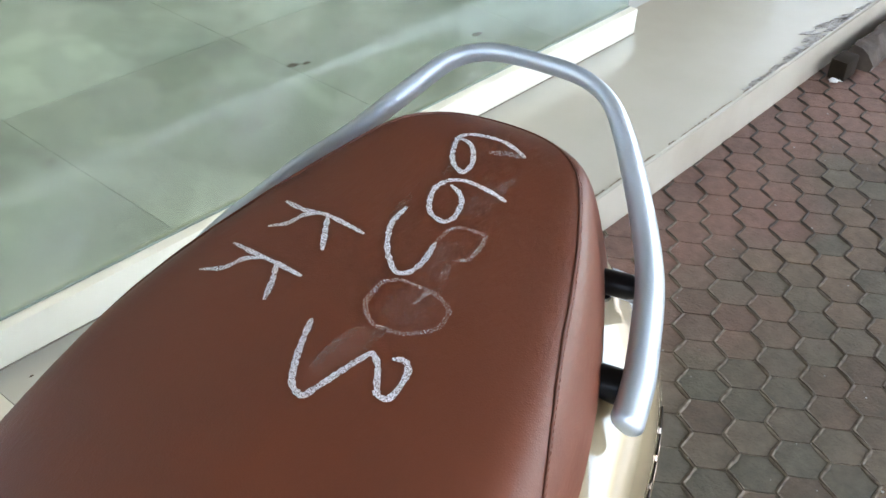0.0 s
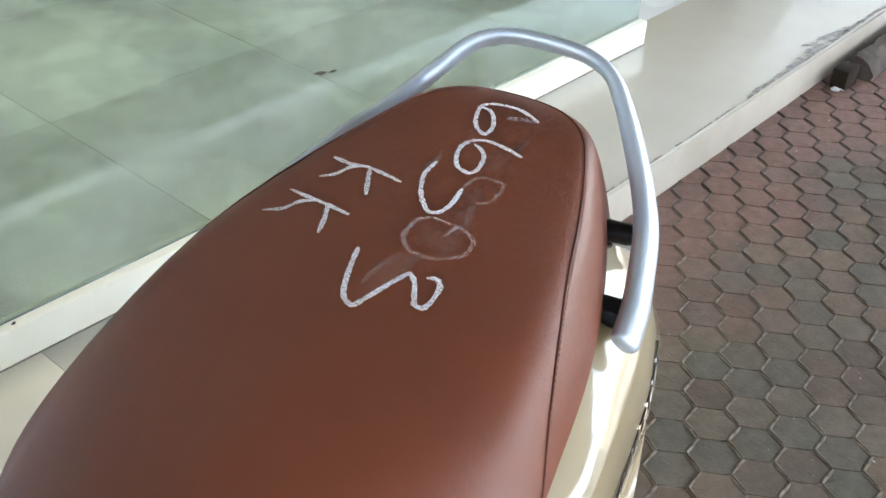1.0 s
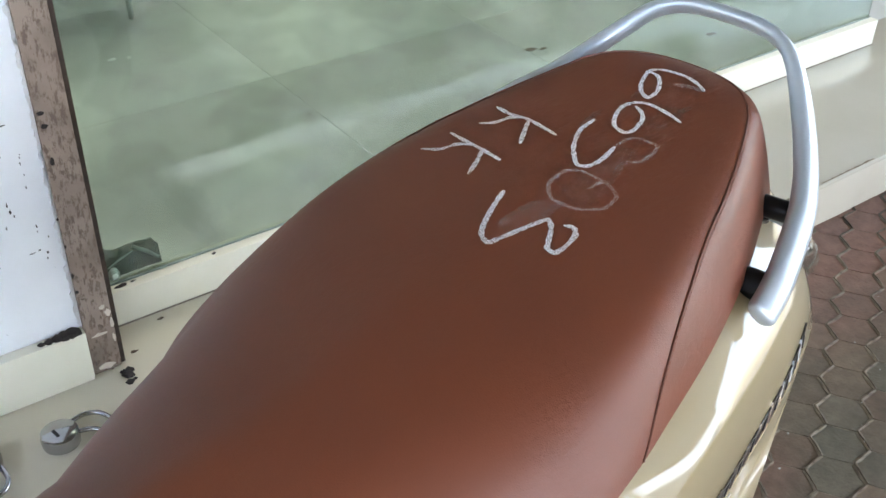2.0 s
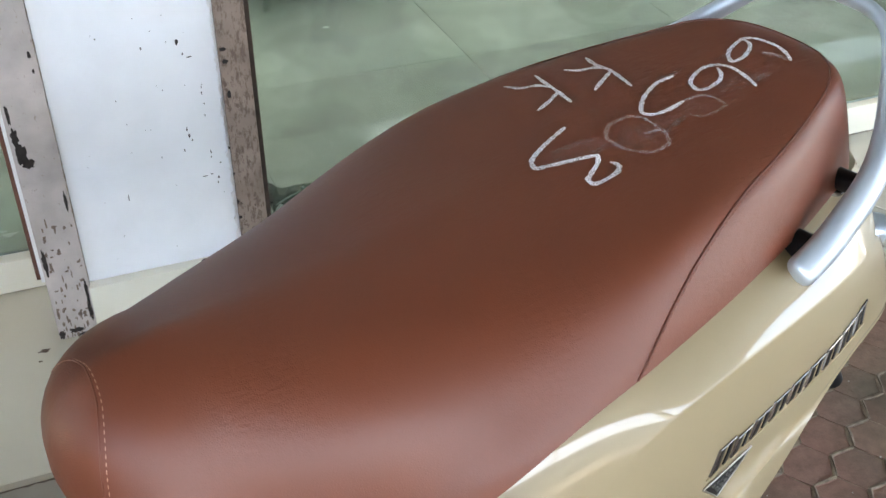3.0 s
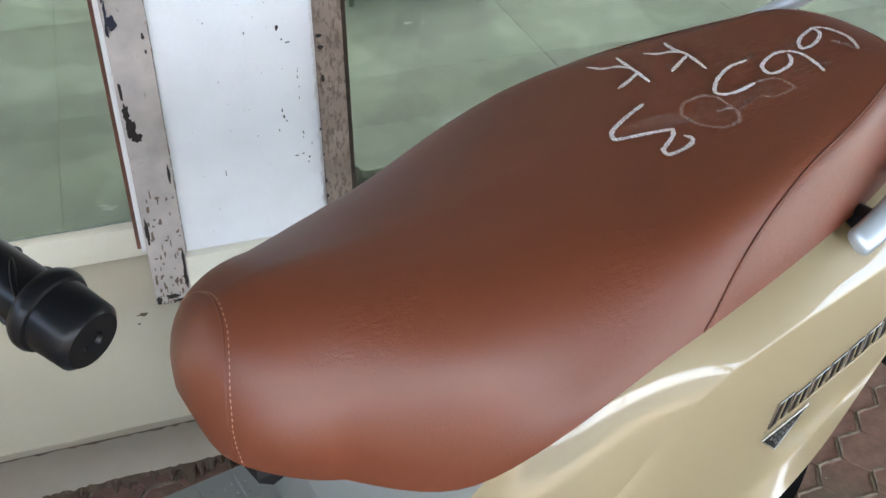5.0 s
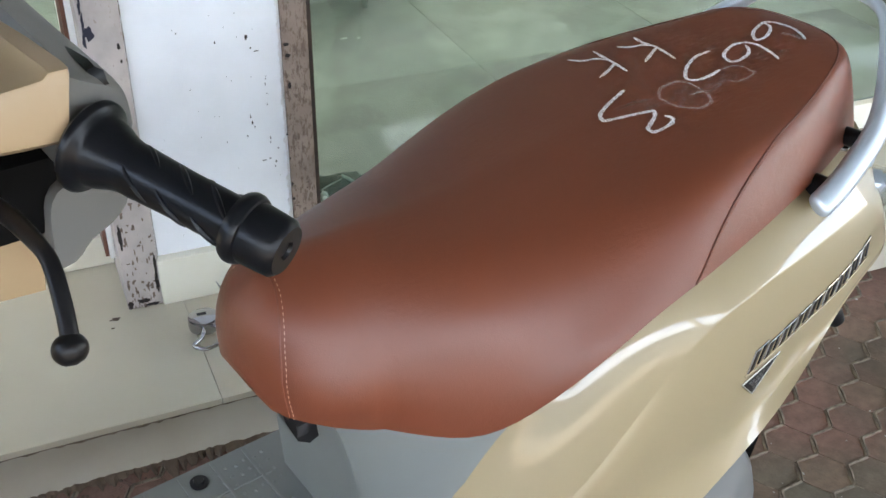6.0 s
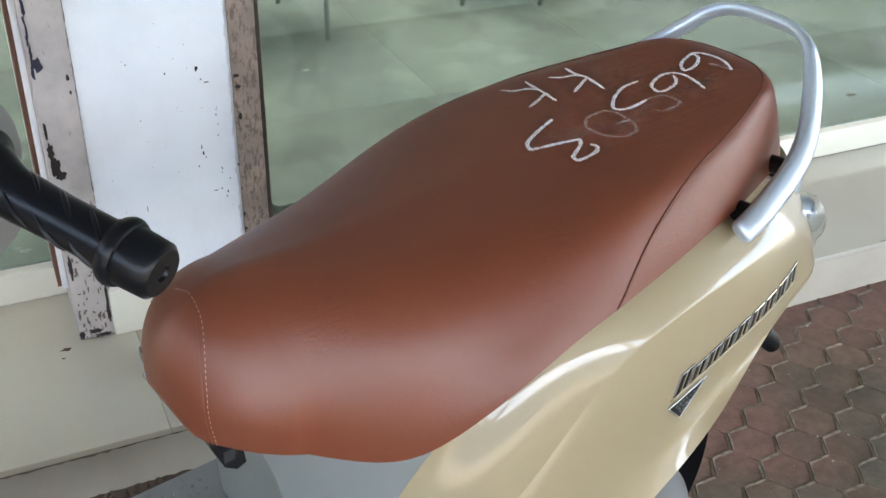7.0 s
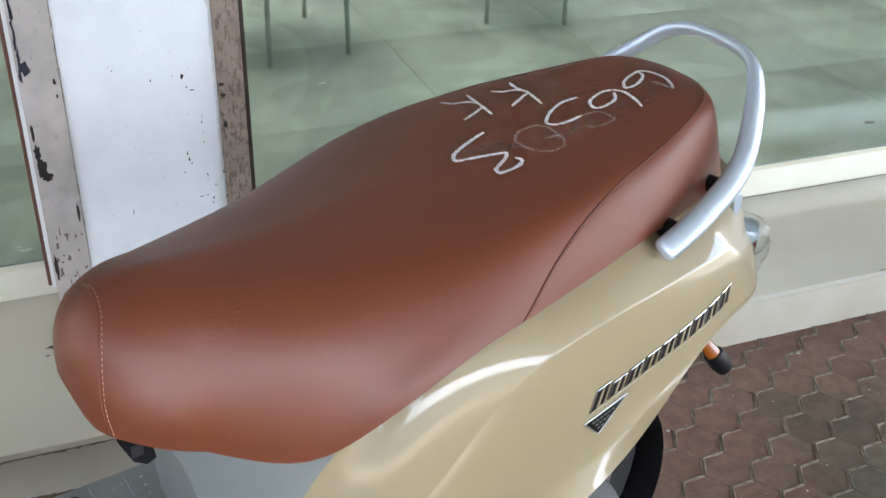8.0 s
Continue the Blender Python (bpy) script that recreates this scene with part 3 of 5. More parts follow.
scooter.matrix_world = pose(-0.375 * math.sin(radians(18)), 0.375 * math.cos(radians(18)), 0, 0, 0, 18) @ pose(U0, 0.0069, 0.70, 1.583, 0, -3.758) @ pose(0, 0, -0.70)


def own(p):
    """Scooter lengths count from a point ahead of the nose of the seat: rearwards, to its right, up."""
    back = max(0.0, p[0] - U0) * min(1.0, max(0.0, (p[2] - 0.45) / 0.15))
    return (p[0] - U0 - 0.04 * back, p[1], p[2] + 0.007 * back)


def kept(vf):
    return [(p[0] - U0, p[1], p[2]) for p in vf[0]], vf[1]


def owned(vf):
    return [own(v) for v in vf[0]], vf[1]


# the seat's tables by the way along the scooter
S_TOP = smooth_table([0.40, 0.48, 0.55, 0.62, 0.68, 0.75, 0.82, 0.92, 1.03, 1.12], [0.7468, 0.7427, 0.7457, 0.7560, 0.765, 0.7735, 0.7815, 0.7885, 0.7985, 0.805])
S_W = smooth_table([0.40, 0.45, 0.50, 0.56, 0.62, 0.68, 0.745, 0.80, 0.85, 0.95, 1.03, 1.12], [0.0927, 0.1136, 0.1275, 0.1363, 0.1428, 0.1472, 0.1463, 0.1397, 0.1325, 0.1107, 0.080, 0.060])
S_Z = smooth_table([0.40, 0.45, 0.50, 0.56, 0.62, 0.68, 0.745, 0.80, 0.85, 0.95, 1.03, 1.12], [0.6844, 0.688, 0.694, 0.7068, 0.7246, 0.7422, 0.7585, 0.7672, 0.7735, 0.7845, 0.7968, 0.797])
S_BW = smooth_table([0.40, 0.43, 0.468, 0.495, 0.52, 0.55, 0.60, 0.68, 0.73, 0.79, 0.857, 0.95, 1.03, 1.12], [0.103, 0.1235, 0.1445, 0.1555, 0.1700, 0.1855, 0.1926, 0.1929, 0.1863, 0.1802, 0.1679, 0.1439, 0.1193, 0.1083])
S_BZ = smooth_table([0.40, 0.43, 0.468, 0.495, 0.52, 0.55, 0.60, 0.68, 0.73, 0.79, 0.857, 0.95, 1.03, 1.12], [0.5985, 0.5890, 0.5795, 0.5808, 0.6068, 0.6340, 0.6628, 0.6894, 0.6952, 0.7049, 0.7106, 0.7093, 0.7064, 0.7041])
S_MW = smooth_table([0.40, 0.45, 0.50, 0.56, 0.62, 0.68, 0.745, 0.80, 0.85, 0.95, 1.03, 1.12], [0.100, 0.124, 0.143, 0.163, 0.175, 0.179, 0.173, 0.165, 0.155, 0.132, 0.105, 0.090])
S_MZ = smooth_table([0.40, 0.45, 0.50, 0.56, 0.62, 0.68, 0.745, 0.80, 0.85, 0.95, 1.03, 1.12], [0.652, 0.648, 0.652, 0.670, 0.691, 0.709, 0.725, 0.735, 0.741, 0.747, 0.753, 0.753])
S_NB = smooth_table([0.308, 0.315, 0.32, 0.33, 0.34, 0.36, 0.38, 0.40], [0.650, 0.6285, 0.6225, 0.6210, 0.6195, 0.6140, 0.6068, 0.5985])
NOSE, TAIL = 0.308, 1.081


def seat_ring(u, n=22):
    kw = kz = 1.0
    c = u
    if u < 0.40:
        k = max(0.0, 1 - ((0.40 - u) / (0.40 - NOSE)) ** 2.04) ** 0.49
        kw, kz, c = max(k, 0.02), max(k, 0.02) ** 0.8, 0.40
    if u > 1.03:
        kw = max(0.02, max(0.0, 1 - ((u - 1.03) / (TAIL - 1.03)) ** 2.58) ** 0.5)
    zt, w, zs, bw, bz, mw, mz = float(S_TOP(c)), float(S_W(c)) * kw, float(S_Z(c)), float(S_BW(c)) * kw, float(S_BZ(c)), float(S_MW(c)) * kw, float(S_MZ(c))
    if u < 0.40:
        zt, zs, mz = (0.668 + (z - 0.668) * kz for z in (zt, zs, mz))
        bz = float(S_NB(u))
        mz = max(mz, bz + 0.3 * (zs - bz))
    if u > 1.03:
        zt = zt - (1 - kw) * 0.012
        zs = zs - (1 - kw) * 0.008
    w, zs = w * 1.012, zs + 0.0008
    e = 0.020 * kw * max(0.25, 1 - max(0.0, u - 0.52) / 0.25)
    half = spline([(0, zt), (w * 0.35, zt - 0.12 * (zt - zs)), (w * 0.72, zt - 0.42 * (zt - zs)), (w, zs), (mw + 0.4 * e, mz - 0.1 * e), ((mw + bw) / 2 + 0.38 * e, (mz + bz) / 2), (bw + 0.08 * e, bz + 0.6 * e), (bw, bz)], n)
    for _ in range(2):
        half[1:-1] = half[1:-1] * 0.5 + (half[:-2] + half[2:]) * 0.25
    under = [(bw - 0.010 * kw, bz - 0.001)]
    left = [(-y, z) for y, z in half] + [(-y, z) for y, z in under]
    return [(u, y, z) for y, z in left[::-1]] + [(u, y, z) for y, z in half[1:]] + [(u, y, z) for y, z in under]


stations = sorted(set([round(0.40 - (0.40 - NOSE) * math.cos(a), 5) for a in np.linspace(0.0, math.pi / 2, 14)] + [round(x, 4) for x in np.linspace(0.41, 1.03, 46)] + [round(1.03 + (TAIL - 1.03) * math.sin(a), 5) for a in np.linspace(0.05, math.pi / 2, 14)]))
grid = np.array([seat_ring(u) for u in stations])
even = [i for i, u in enumerate(stations) if 0.40 < u < 1.02]
for _ in range(5):
    grid[even[1]:even[-1]] = grid[even[1]:even[-1]] * 0.5 + (grid[even[0]:even[-1] - 1] + grid[even[2]:even[-1] + 1]) * 0.25
seat_skin = loft([[tuple(p) for p in ring] for ring in grid], True, True)
seat = part("seat", owned(seat_skin), LEATHER, scooter, "brown leatherette seat with stitched seams and chalk marks")

from mathutils.bvhtree import BVHTree
SEAT_TREE = BVHTree.FromPolygons([Vector(v) for v in seat_skin[0]], seat_skin[1])


def on_seat(p, lift=0.0):
    q, nrm, _, _ = SEAT_TREE.find_nearest(Vector(p))
    nrm = nrm if nrm.dot(q - Vector((q.x, 0, 0.67))) > 0 else -nrm
    return q + nrm * lift, nrm


def dropped(u, y, lift=0.0):
    q, nrm, _, _ = SEAT_TREE.ray_cast(Vector((u, y, 1.2)), Vector((0, 0, -1)))
    if q is None:
        return on_seat((u, y, 0.78), lift)
    nrm = nrm if nrm.z > 0 else -nrm
    return q + nrm * lift, nrm


side_line = [(0.690, 0.192, 0.685), (0.712, 0.187, 0.711), (0.734, 0.177, 0.727), (0.767, 0.163, 0.745), (0.810, 0.148, 0.759), (0.855, 0.134, 0.769), (0.908, 0.121, 0.776), (0.958, 0.108, 0.785), (1.005, 0.092, 0.794), (1.035, 0.077, 0.796), (1.060, 0.054, 0.796), (1.075, 0.026, 0.795), (1.079, 0.0, 0.794)]
whole = [(u, -y, z) for u, y, z in side_line] + [(u, y, z) for u, y, z in side_line[-2::-1]]
pipe = [on_seat(p, 0.0004)[0] for p in spline(whole, 90)]
for _ in range(4):
    pipe = [pipe[0]] + [on_seat((a + b * 2 + c) / 4, 0.0004)[0] for a, b, c in zip(pipe, pipe[1:], pipe[2:])] + [pipe[-1]]
part("piping", owned(tube(pipe, 0.0010, 8)), PIPING, seat, "dark seam piping")


def stitches(points, shift, length=0.0032, gap=0.0022, thick=0.00055):
    """A row of short threads beside a seam."""
    out, run = [], 0.0
    p = [Vector(q) for q in points]
    for a, b in zip(p, p[1:]):
        d = b - a
        while run < d.length:
            s = a + d * (run / d.length)
            e = s + d.normalized() * length
            out.append(tube([on_seat(q + Vector(shift), 0.0003)[0] for q in (s, (s + e) / 2, e)], [thick * 0.5, thick, thick * 0.5], 5))
            run += length + gap
        run -= d.length
    return joined(*out)


part("stitching", owned(stitches([p for p in pipe if p.y < 0], (0.0, -0.0016, -0.0026), thick=0.00048)), THREAD_DARK, seat, "tan stitching along the piping")
nose_line = [(0.3325, 0.052, 0.704), (0.339, 0.040, 0.7190), (0.3445, 0.024, 0.7290), (0.3465, 0.004, 0.7345), (0.3435, -0.0195, 0.7292), (0.3391, -0.0324, 0.7218), (0.3325, -0.0460, 0.707), (0.3268, -0.0558, 0.682), (0.3258, -0.0604, 0.6537), (0.327, -0.0636, 0.622)]
nose_pts = [on_seat(p, 0.0002)[0] for p in spline(nose_line, 60)]
part("nose_seam", owned(tube(nose_pts, 0.0007, 6)), LEATHER, seat, "dark stitched seam")
part("stitching", owned(stitches(nose_pts, (0.0025, -0.0035, 0.0), thick=0.00046)), THREAD, seat, "tan stitching round the nose")

# chalk strokes: way along the scooter and to its right
STROKES = {
    "six": [(1.022, -0.036), (1.029, -0.026), (1.035, -0.007), (1.032, 0.013), (1.022, 0.022), (1.003, 0.018), (0.987, 0.009), (0.981, -0.001), (0.991, -0.003), (1.007, 0.002), (1.02, 0.013), (1.022, 0.022)],
    "six_b": [(0.965, -0.045), (0.97, -0.03), (0.973, -0.01), (0.968, 0.003), (0.954, 0.009), (0.937, 0.005), (0.923, -0.005), (0.921, -0.014), (0.93, -0.019), (0.946, -0.017), (0.957, -0.01), (0.963, 0.0)],
    "five": [(0.924, 0.017), (0.906, 0.018), (0.883, 0.011), (0.863, -0.002), (0.855, -0.012), (0.86, -0.019), (0.876, -0.022), (0.898, -0.02)],
    "three": [(0.789, 0.016), (0.77, 0.011), (0.749, 0.004), (0.734, -0.005), (0.731, -0.013), (0.74, -0.017), (0.756, -0.023), (0.772, -0.029), (0.781, -0.034), (0.775, -0.041), (0.76, -0.049), (0.753, -0.054), (0.753, -0.059), (0.765, -0.062), (0.778, -0.061), (0.786, -0.054), (0.783, -0.047)],
    "k_stem": [(0.89, 0.101), (0.886, 0.081), (0.888, 0.067), (0.885, 0.047), (0.881, 0.029)],
    "k_arm": [(0.858, 0.096), (0.867, 0.085), (0.881, 0.079), (0.889, 0.068)],
    "k_leg": [(0.887, 0.063), (0.87, 0.055), (0.851, 0.046)],
    "k2_stem": [(0.832, 0.108), (0.828, 0.088), (0.825, 0.067), (0.821, 0.044)],
    "k2_arm": [(0.798, 0.113), (0.806, 0.098), (0.82, 0.09), (0.826, 0.079)],
    "k2_leg": [(0.825, 0.067), (0.81, 0.06), (0.79, 0.054)],
}
FAINT = {
    "six_tail": [(1.022, -0.036), (1.021, -0.024), (1.015, -0.008)],
    "six_rub": [(0.969, -0.035), (0.982, -0.037), (0.992, -0.04)],
    "five_end": [(0.898, -0.02), (0.914, -0.022), (0.922, -0.03), (0.923, -0.047), (0.909, -0.05), (0.894, -0.049), (0.886, -0.039)],
    "zero": [(0.85, -0.041), (0.85, -0.02), (0.838, -0.007), (0.822, -0.007), (0.809, -0.014), (0.803, -0.025), (0.804, -0.038), (0.812, -0.052), (0.825, -0.061), (0.838, -0.06), (0.846, -0.051), (0.85, -0.041), (0.833, -0.036)],
    "rub_a": [(0.752, -0.006), (0.775, -0.009), (0.797, -0.015)],
    "rub_b": [(0.777, -0.028), (0.796, -0.029), (0.806, -0.03)],
    "rub_c": [(0.846, -0.045), (0.866, -0.042), (0.882, -0.038)],
    "rub_d": [(0.972, 0.012), (0.98, 0.01), (0.987, 0.01)],
    "rub_e": [(0.905, 0.021), (0.924, 0.021), (0.94, 0.021)],
}


def stroke(points, wide, lift=0.0007):
    path = spline([(u + 0.025 * (u - 0.75), y) for u, y in points], 6 * len(points))
    rng = random.Random(len(points))
    rows = []
    for i, (u, y) in enumerate(path):
        a, b = path[max(i - 1, 0)], path[min(i + 1, len(path) - 1)]
        d = np.array([-(b - a)[1], (b - a)[0]])
        d = d / (np.linalg.norm(d) + 1e-9)
        w = wide * (0.75 + 0.5 * rng.random()) * min(1.0, 0.45 + 0.2 * min(i, len(path) - 1 - i))
        rows.append([dropped(u + d[0] * w * k, y + d[1] * w * k, lift)[0] for k in (-1, -0.4, 0.4, 1)])
    return loft(rows)


for figure, names in (("six", ["six"]), ("six", ["six_b"]), ("five", ["five"]), ("three", ["three"]), ("letter", ["k_stem", "k_arm", "k_leg"]), ("letter", ["k2_stem", "k2_arm", "k2_leg"])):
    part("chalk_" + figure, owned(joined(*[stroke(STROKES[n], 0.0021) for n in names])), CHALK, seat, "white chalk")
for name, s in FAINT.items():
    part("chalk_zero" if name == "zero" else "chalk_smear", owned(stroke(s, 0.0018 if name in ("zero", "five_end") else 0.0030)), CHALK_FAINT if name in ("zero", "five_end", "six_tail") else CHALK_RUB, seat, "rubbed faint chalk")
for s, wide in (([(0.846, -0.034), (0.828, -0.034), (0.812, -0.030)], 0.016), ([(0.800, -0.022), (0.775, -0.017), (0.750, -0.012)], 0.009), ([(0.905, -0.036), (0.880, -0.030), (0.858, -0.034)], 0.010), ([(0.985, -0.034), (0.960, -0.030), (0.935, -0.026)], 0.009)):
    part("chalk_smear", owned(stroke(s, wide, 0.0004)), CHALK_FILM, seat, "thin film of rubbed chalk dust")

# body: tables of the side panel
B_RY = smooth_table([0.385, 0.42, 0.46, 0.50, 0.557, 0.60, 0.632, 0.664, 0.715, 0.815, 0.913, 0.992, 1.051, 1.099, 1.135, 1.151], [0.100, 0.135, 0.165, 0.188, 0.206, 0.211, 0.213, 0.2135, 0.213, 0.206, 0.193, 0.177, 0.157, 0.127, 0.074, 0.006])
B_RZ = smooth_table([0.385, 0.42, 0.46, 0.50, 0.557, 0.60, 0.632, 0.664, 0.715, 0.815, 0.90, 0.99, 1.05, 1.15], [0.330, 0.375, 0.420, 0.455, 0.507, 0.570, 0.604, 0.635, 0.657, 0.668, 0.668, 0.664, 0.652, 0.630])
B_MY = smooth_table([0.385, 0.46, 0.513, 0.564, 0.615, 0.715, 0.815, 0.914, 0.993, 1.052, 1.09, 1.12, 1.14, 1.151], [0.102, 0.170, 0.200, 0.217, 0.226, 0.229, 0.225, 0.213, 0.198, 0.185, 0.166, 0.134, 0.086, 0.008])
B_MZ = smooth_table([0.385, 0.46, 0.55, 0.60, 0.675, 0.76, 0.80, 0.84, 0.87, 0.90, 0.96, 1.04, 1.15], [0.31, 0.39, 0.455, 0.474, 0.487, 0.494, 0.500, 0.514, 0.530, 0.550, 0.578, 0.593, 0.586])
B_LZ = smooth_table([0.385, 0.48, 0.60, 0.70, 0.755, 0.80, 0.825, 0.86, 0.90, 0.96, 1.04, 1.15], [0.285, 0.300, 0.360, 0.420, 0.452, 0.474, 0.492, 0.514, 0.541, 0.570, 0.585, 0.578])


def body_ring(s):
    """One upright cut through the side panel, leaning forwards near the footboard."""
    lean = 0.484 * max(0.0, 1 - (s - 0.513) / 0.24)

    def where(zf):
        u = s
        for _ in range(12):
            u = s - lean * (0.600 - float(zf(u)))
        return u
    ur, um, ul = where(B_RZ), where(B_MZ), where(B_LZ)
    r, m = (ur, float(B_RY(ur)), float(B_RZ(ur))), (um, float(B_MY(um)), float(B_MZ(um)))
    l = (ul, float(B_MY(ul)) * 0.992 + 0.008, float(B_LZ(ul)))
    tail = min(1.0, max(0.0, (0.94 - s) / 0.10))
    l = (l[0], l[1] - 0.007 * (1 - tail), l[2])
    tuck = 0.009 * min(1.0, m[1] / 0.1) * tail
    m = (m[0], m[1] - tuck, m[2] - 0.75 * tuck * min(1.0, max(0.0, (0.90 - s) / 0.06)))
    bw, bz = float(S_BW(s)), float(S_BZ(s))
    if s > 1.03:
        bz = bz - 0.10 * (s - 1.03)
        bw = min(bw, r[1] - 0.02 if r[1] > 0.03 else r[1] * 0.4)
    bw = min(bw, r[1] - 0.012) if r[1] > 0.02 else r[1] * 0.4
    front = max(0.0, 1 - (s - 0.513) / 0.09)
    front = front * front * (3 - 2 * front)
    inner = (s, bw - 0.012, bz - 0.004)
    if front:
        zt = min(bz + 0.002, 0.604)
        inner = tuple(a * (1 - front) + b * front for a, b in zip(inner, (s - 0.484 * (0.600 - zt), 0.1517 - 0.189 * (0.600 - zt), zt)))
    inner, r, m, l = (np.array(p) for p in (inner, r, m, l))
    drop = r - inner
    steep = min(1.0, max(0.0, (-drop[2] / max(drop[1], 0.01) - 0.9) / 1.8))
    knee = inner + drop * np.array([0.5, 0.62 + 0.28 * steep, 0.43 - 0.17 * steep]) * (1 - 0.5 * front) + drop * 0.25 * front
    a = [inner * (1 - k) ** 2 + knee * 2 * k * (1 - k) + r * k * k for k in np.linspace(0.0, 1.0, 13)]
    sag = np.array([0.0, -0.002, 0.0]) * min(1.0, r[1] / 0.1)
    b = spline([r, r * 0.85 + m * 0.15 + np.array([0.0, 0.004, 0.0]) * min(1.0, r[1] / 0.1), r * 0.5 + m * 0.5 + np.array([0.0, 0.005, 0.0]) * min(1.0, r[1] / 0.1), m], 13)
    c = spline([m, m * 0.5 + l * 0.5 + sag * 0.5, l], 7)
    over = [np.array([s, inner[1] * k, inner[2] - 0.004]) for k in (0.0, 0.5)] if s > 0.56 else [np.array([inner[0] + 0.012, inner[1] * k, inner[2] - 0.012]) for k in (0.94, 0.97)]
    back = [l + np.array([0.0, -0.012 * min(1, l[1] / 0.1), -0.004]), l * np.array([1, 0.72, 1]) + np.array([0, 0, 0.01])]
    near = lambda p, q, d: p + (q - p) * min(0.45, d / (np.linalg.norm(q - p) + 1e-6))
    rows = over + list(a[:-1]) + [near(r, a[-2], 0.002), r, near(r, b[1], 0.002)] + list(b[1:-1]) + [near(m, b[-2], 0.003), near(m, c[1], 0.003)] + list(c[1:]) + back
    return [(float(p[0]), -float(p[1]), float(p[2])) for p in rows]


body_rings = [body_ring(u) for u in np.linspace(0.513, 1.1505, 84)]
grid = np.array(body_rings)
for _ in range(14):
    grid[1:-1] = grid[1:-1] * 0.5 + (grid[:-2] + grid[2:]) * 0.25
body_rings = [[tuple(p) for p in ring] for ring in grid]
panel_skin = loft(body_rings)
part("side_panel", owned(panel_skin), CREAM, scooter, "glossy cream painted side panel")
right_skin = loft(body_rings[10:])
part("side_panel", owned(([(u, -y, z) for u, y, z in right_skin[0]], right_skin[1])), CREAM, scooter, "glossy cream painted side panel")
BODY_TREE = BVHTree.FromPolygons([Vector(v) for v in panel_skin[0]], panel_skin[1])


def on_body(u, z, lift=0.0):
    q, nrm, _, _ = BODY_TREE.ray_cast(Vector((u, -0.6, z)), Vector((0, 1, 0)))
    if q is None:
        q, nrm, _, _ = BODY_TREE.find_nearest(Vector((u, -0.2, z)))
    nrm = nrm if nrm.y < 0 else -nrm
    return q + nrm * lift


# badge: a row of slanted chrome arches on a raised cream strip, with an emblem under it
def badge_spot(k, h, lift):
    return on_body(0.763 + 0.234 * k + h * 0.0062, 0.5655 + 0.0455 * k + h * 0.0195, lift)


def badge_bar(name, c0, c1, h0, h1, proud, mat, label=""):
    rows = [[badge_spot(c0 + (c1 - c0) * c, h, l) for c, l in ((0.0, 0.0003), (0.15, proud), (0.85, proud), (1.0, 0.0003))] for h in np.linspace(h0, h1, 6)]
    part(name, owned(loft(rows)), mat, badge, label)


badge = part("badge", owned(tube([badge_spot(k, -0.20, 0.0004) for k in np.linspace(0.0, 1.0, 30)], 0.0012, 8, 0.6)), CREAM, scooter, "chrome and black badge of small arches")
CELLS = 9
for i in range(CELLS):
    k0, wide = (i + 0.04) / CELLS, 0.90 / CELLS
    top, foot = (1.30, -0.05) if i == 0 else (1.0, 0.0)
    badge_bar("bar", k0, k0 + wide * 0.16, foot, top, 0.0019, CHROME)
    badge_bar("inset", k0 + wide * 0.16, k0 + wide * 0.46, foot, top - 0.06, 0.0015, BLACK, "black inset")
    badge_bar("inset", k0 + wide * 0.70, k0 + wide * 0.90, 0.0, top - 0.06, 0.0015, BLACK, "black inset")
    part("bridge", owned(tube([badge_spot(k0 + wide * c, top - 0.04, 0.0012) for c in np.linspace(0.05, 0.92, 7)], 0.0011, 6)), CHROME, badge)
tri = [(0.759, 0.5525), (0.783, 0.5285), (0.822, 0.5645)]
rim = [tuple(np.array(tri[j]) + (np.array(tri[(j + 1) % 3]) - np.array(tri[j])) * k) for j in range(3) for k in (0.0, 0.25, 0.5, 0.75)] + [tri[0]]
emblem = part("emblem", owned(loft([[on_body(tri[0][0] + (tri[1][0] - tri[0][0]) * a + (tri[2][0] - tri[0][0]) * b, tri[0][1] + (tri[1][1] - tri[0][1]) * a + (tri[2][1] - tri[0][1]) * b, 0.0015) for b in np.linspace(0, 1 - a, 8)] for a in np.linspace(0, 0.98, 8)])), BLACK, scooter, "black three-cornered emblem")
part("rim", owned(tube([on_body(*p, 0.0015) for p in rim], 0.0008, 6)), STEEL, emblem, "dull steel rim")
for j, (a, b0, b1) in enumerate(((0.22, 0.10, 0.62), (0.44, 0.10, 0.44), (0.66, 0.08, 0.26))):
    for b in np.arange(b0, b1, 0.09):
        part("mark", owned(tube([on_body(tri[0][0] + (tri[1][0] - tri[0][0]) * a + (tri[2][0] - tri[0][0]) * (b + e), tri[0][1] + (tri[1][1] - tri[0][1]) * a + (tri[2][1] - tri[0][1]) * (b + e), 0.0019) for e in (0.0, 0.03, 0.06)], 0.0011, 5)), GREY_TRIM, emblem, "small grey bar")

# grab rail
rail_half = [(0.8735, 0.1846, 0.7045), (0.9067, 0.181, 0.7144), (0.9505, 0.1708, 0.7257), (0.9945, 0.1582, 0.7383), (1.0379, 0.1378, 0.7532), (1.0692, 0.1152, 0.7765), (1.0952, 0.091, 0.8025), (1.1087, 0.0728, 0.8200), (1.1175, 0.051, 0.8280), (1.1207, 0.0301, 0.8312)]
rail_pts = spline([(u, -y, z) for u, y, z in rail_half] + [(1.1205, 0.0, 0.8320)] + rail_half[::-1], 110)
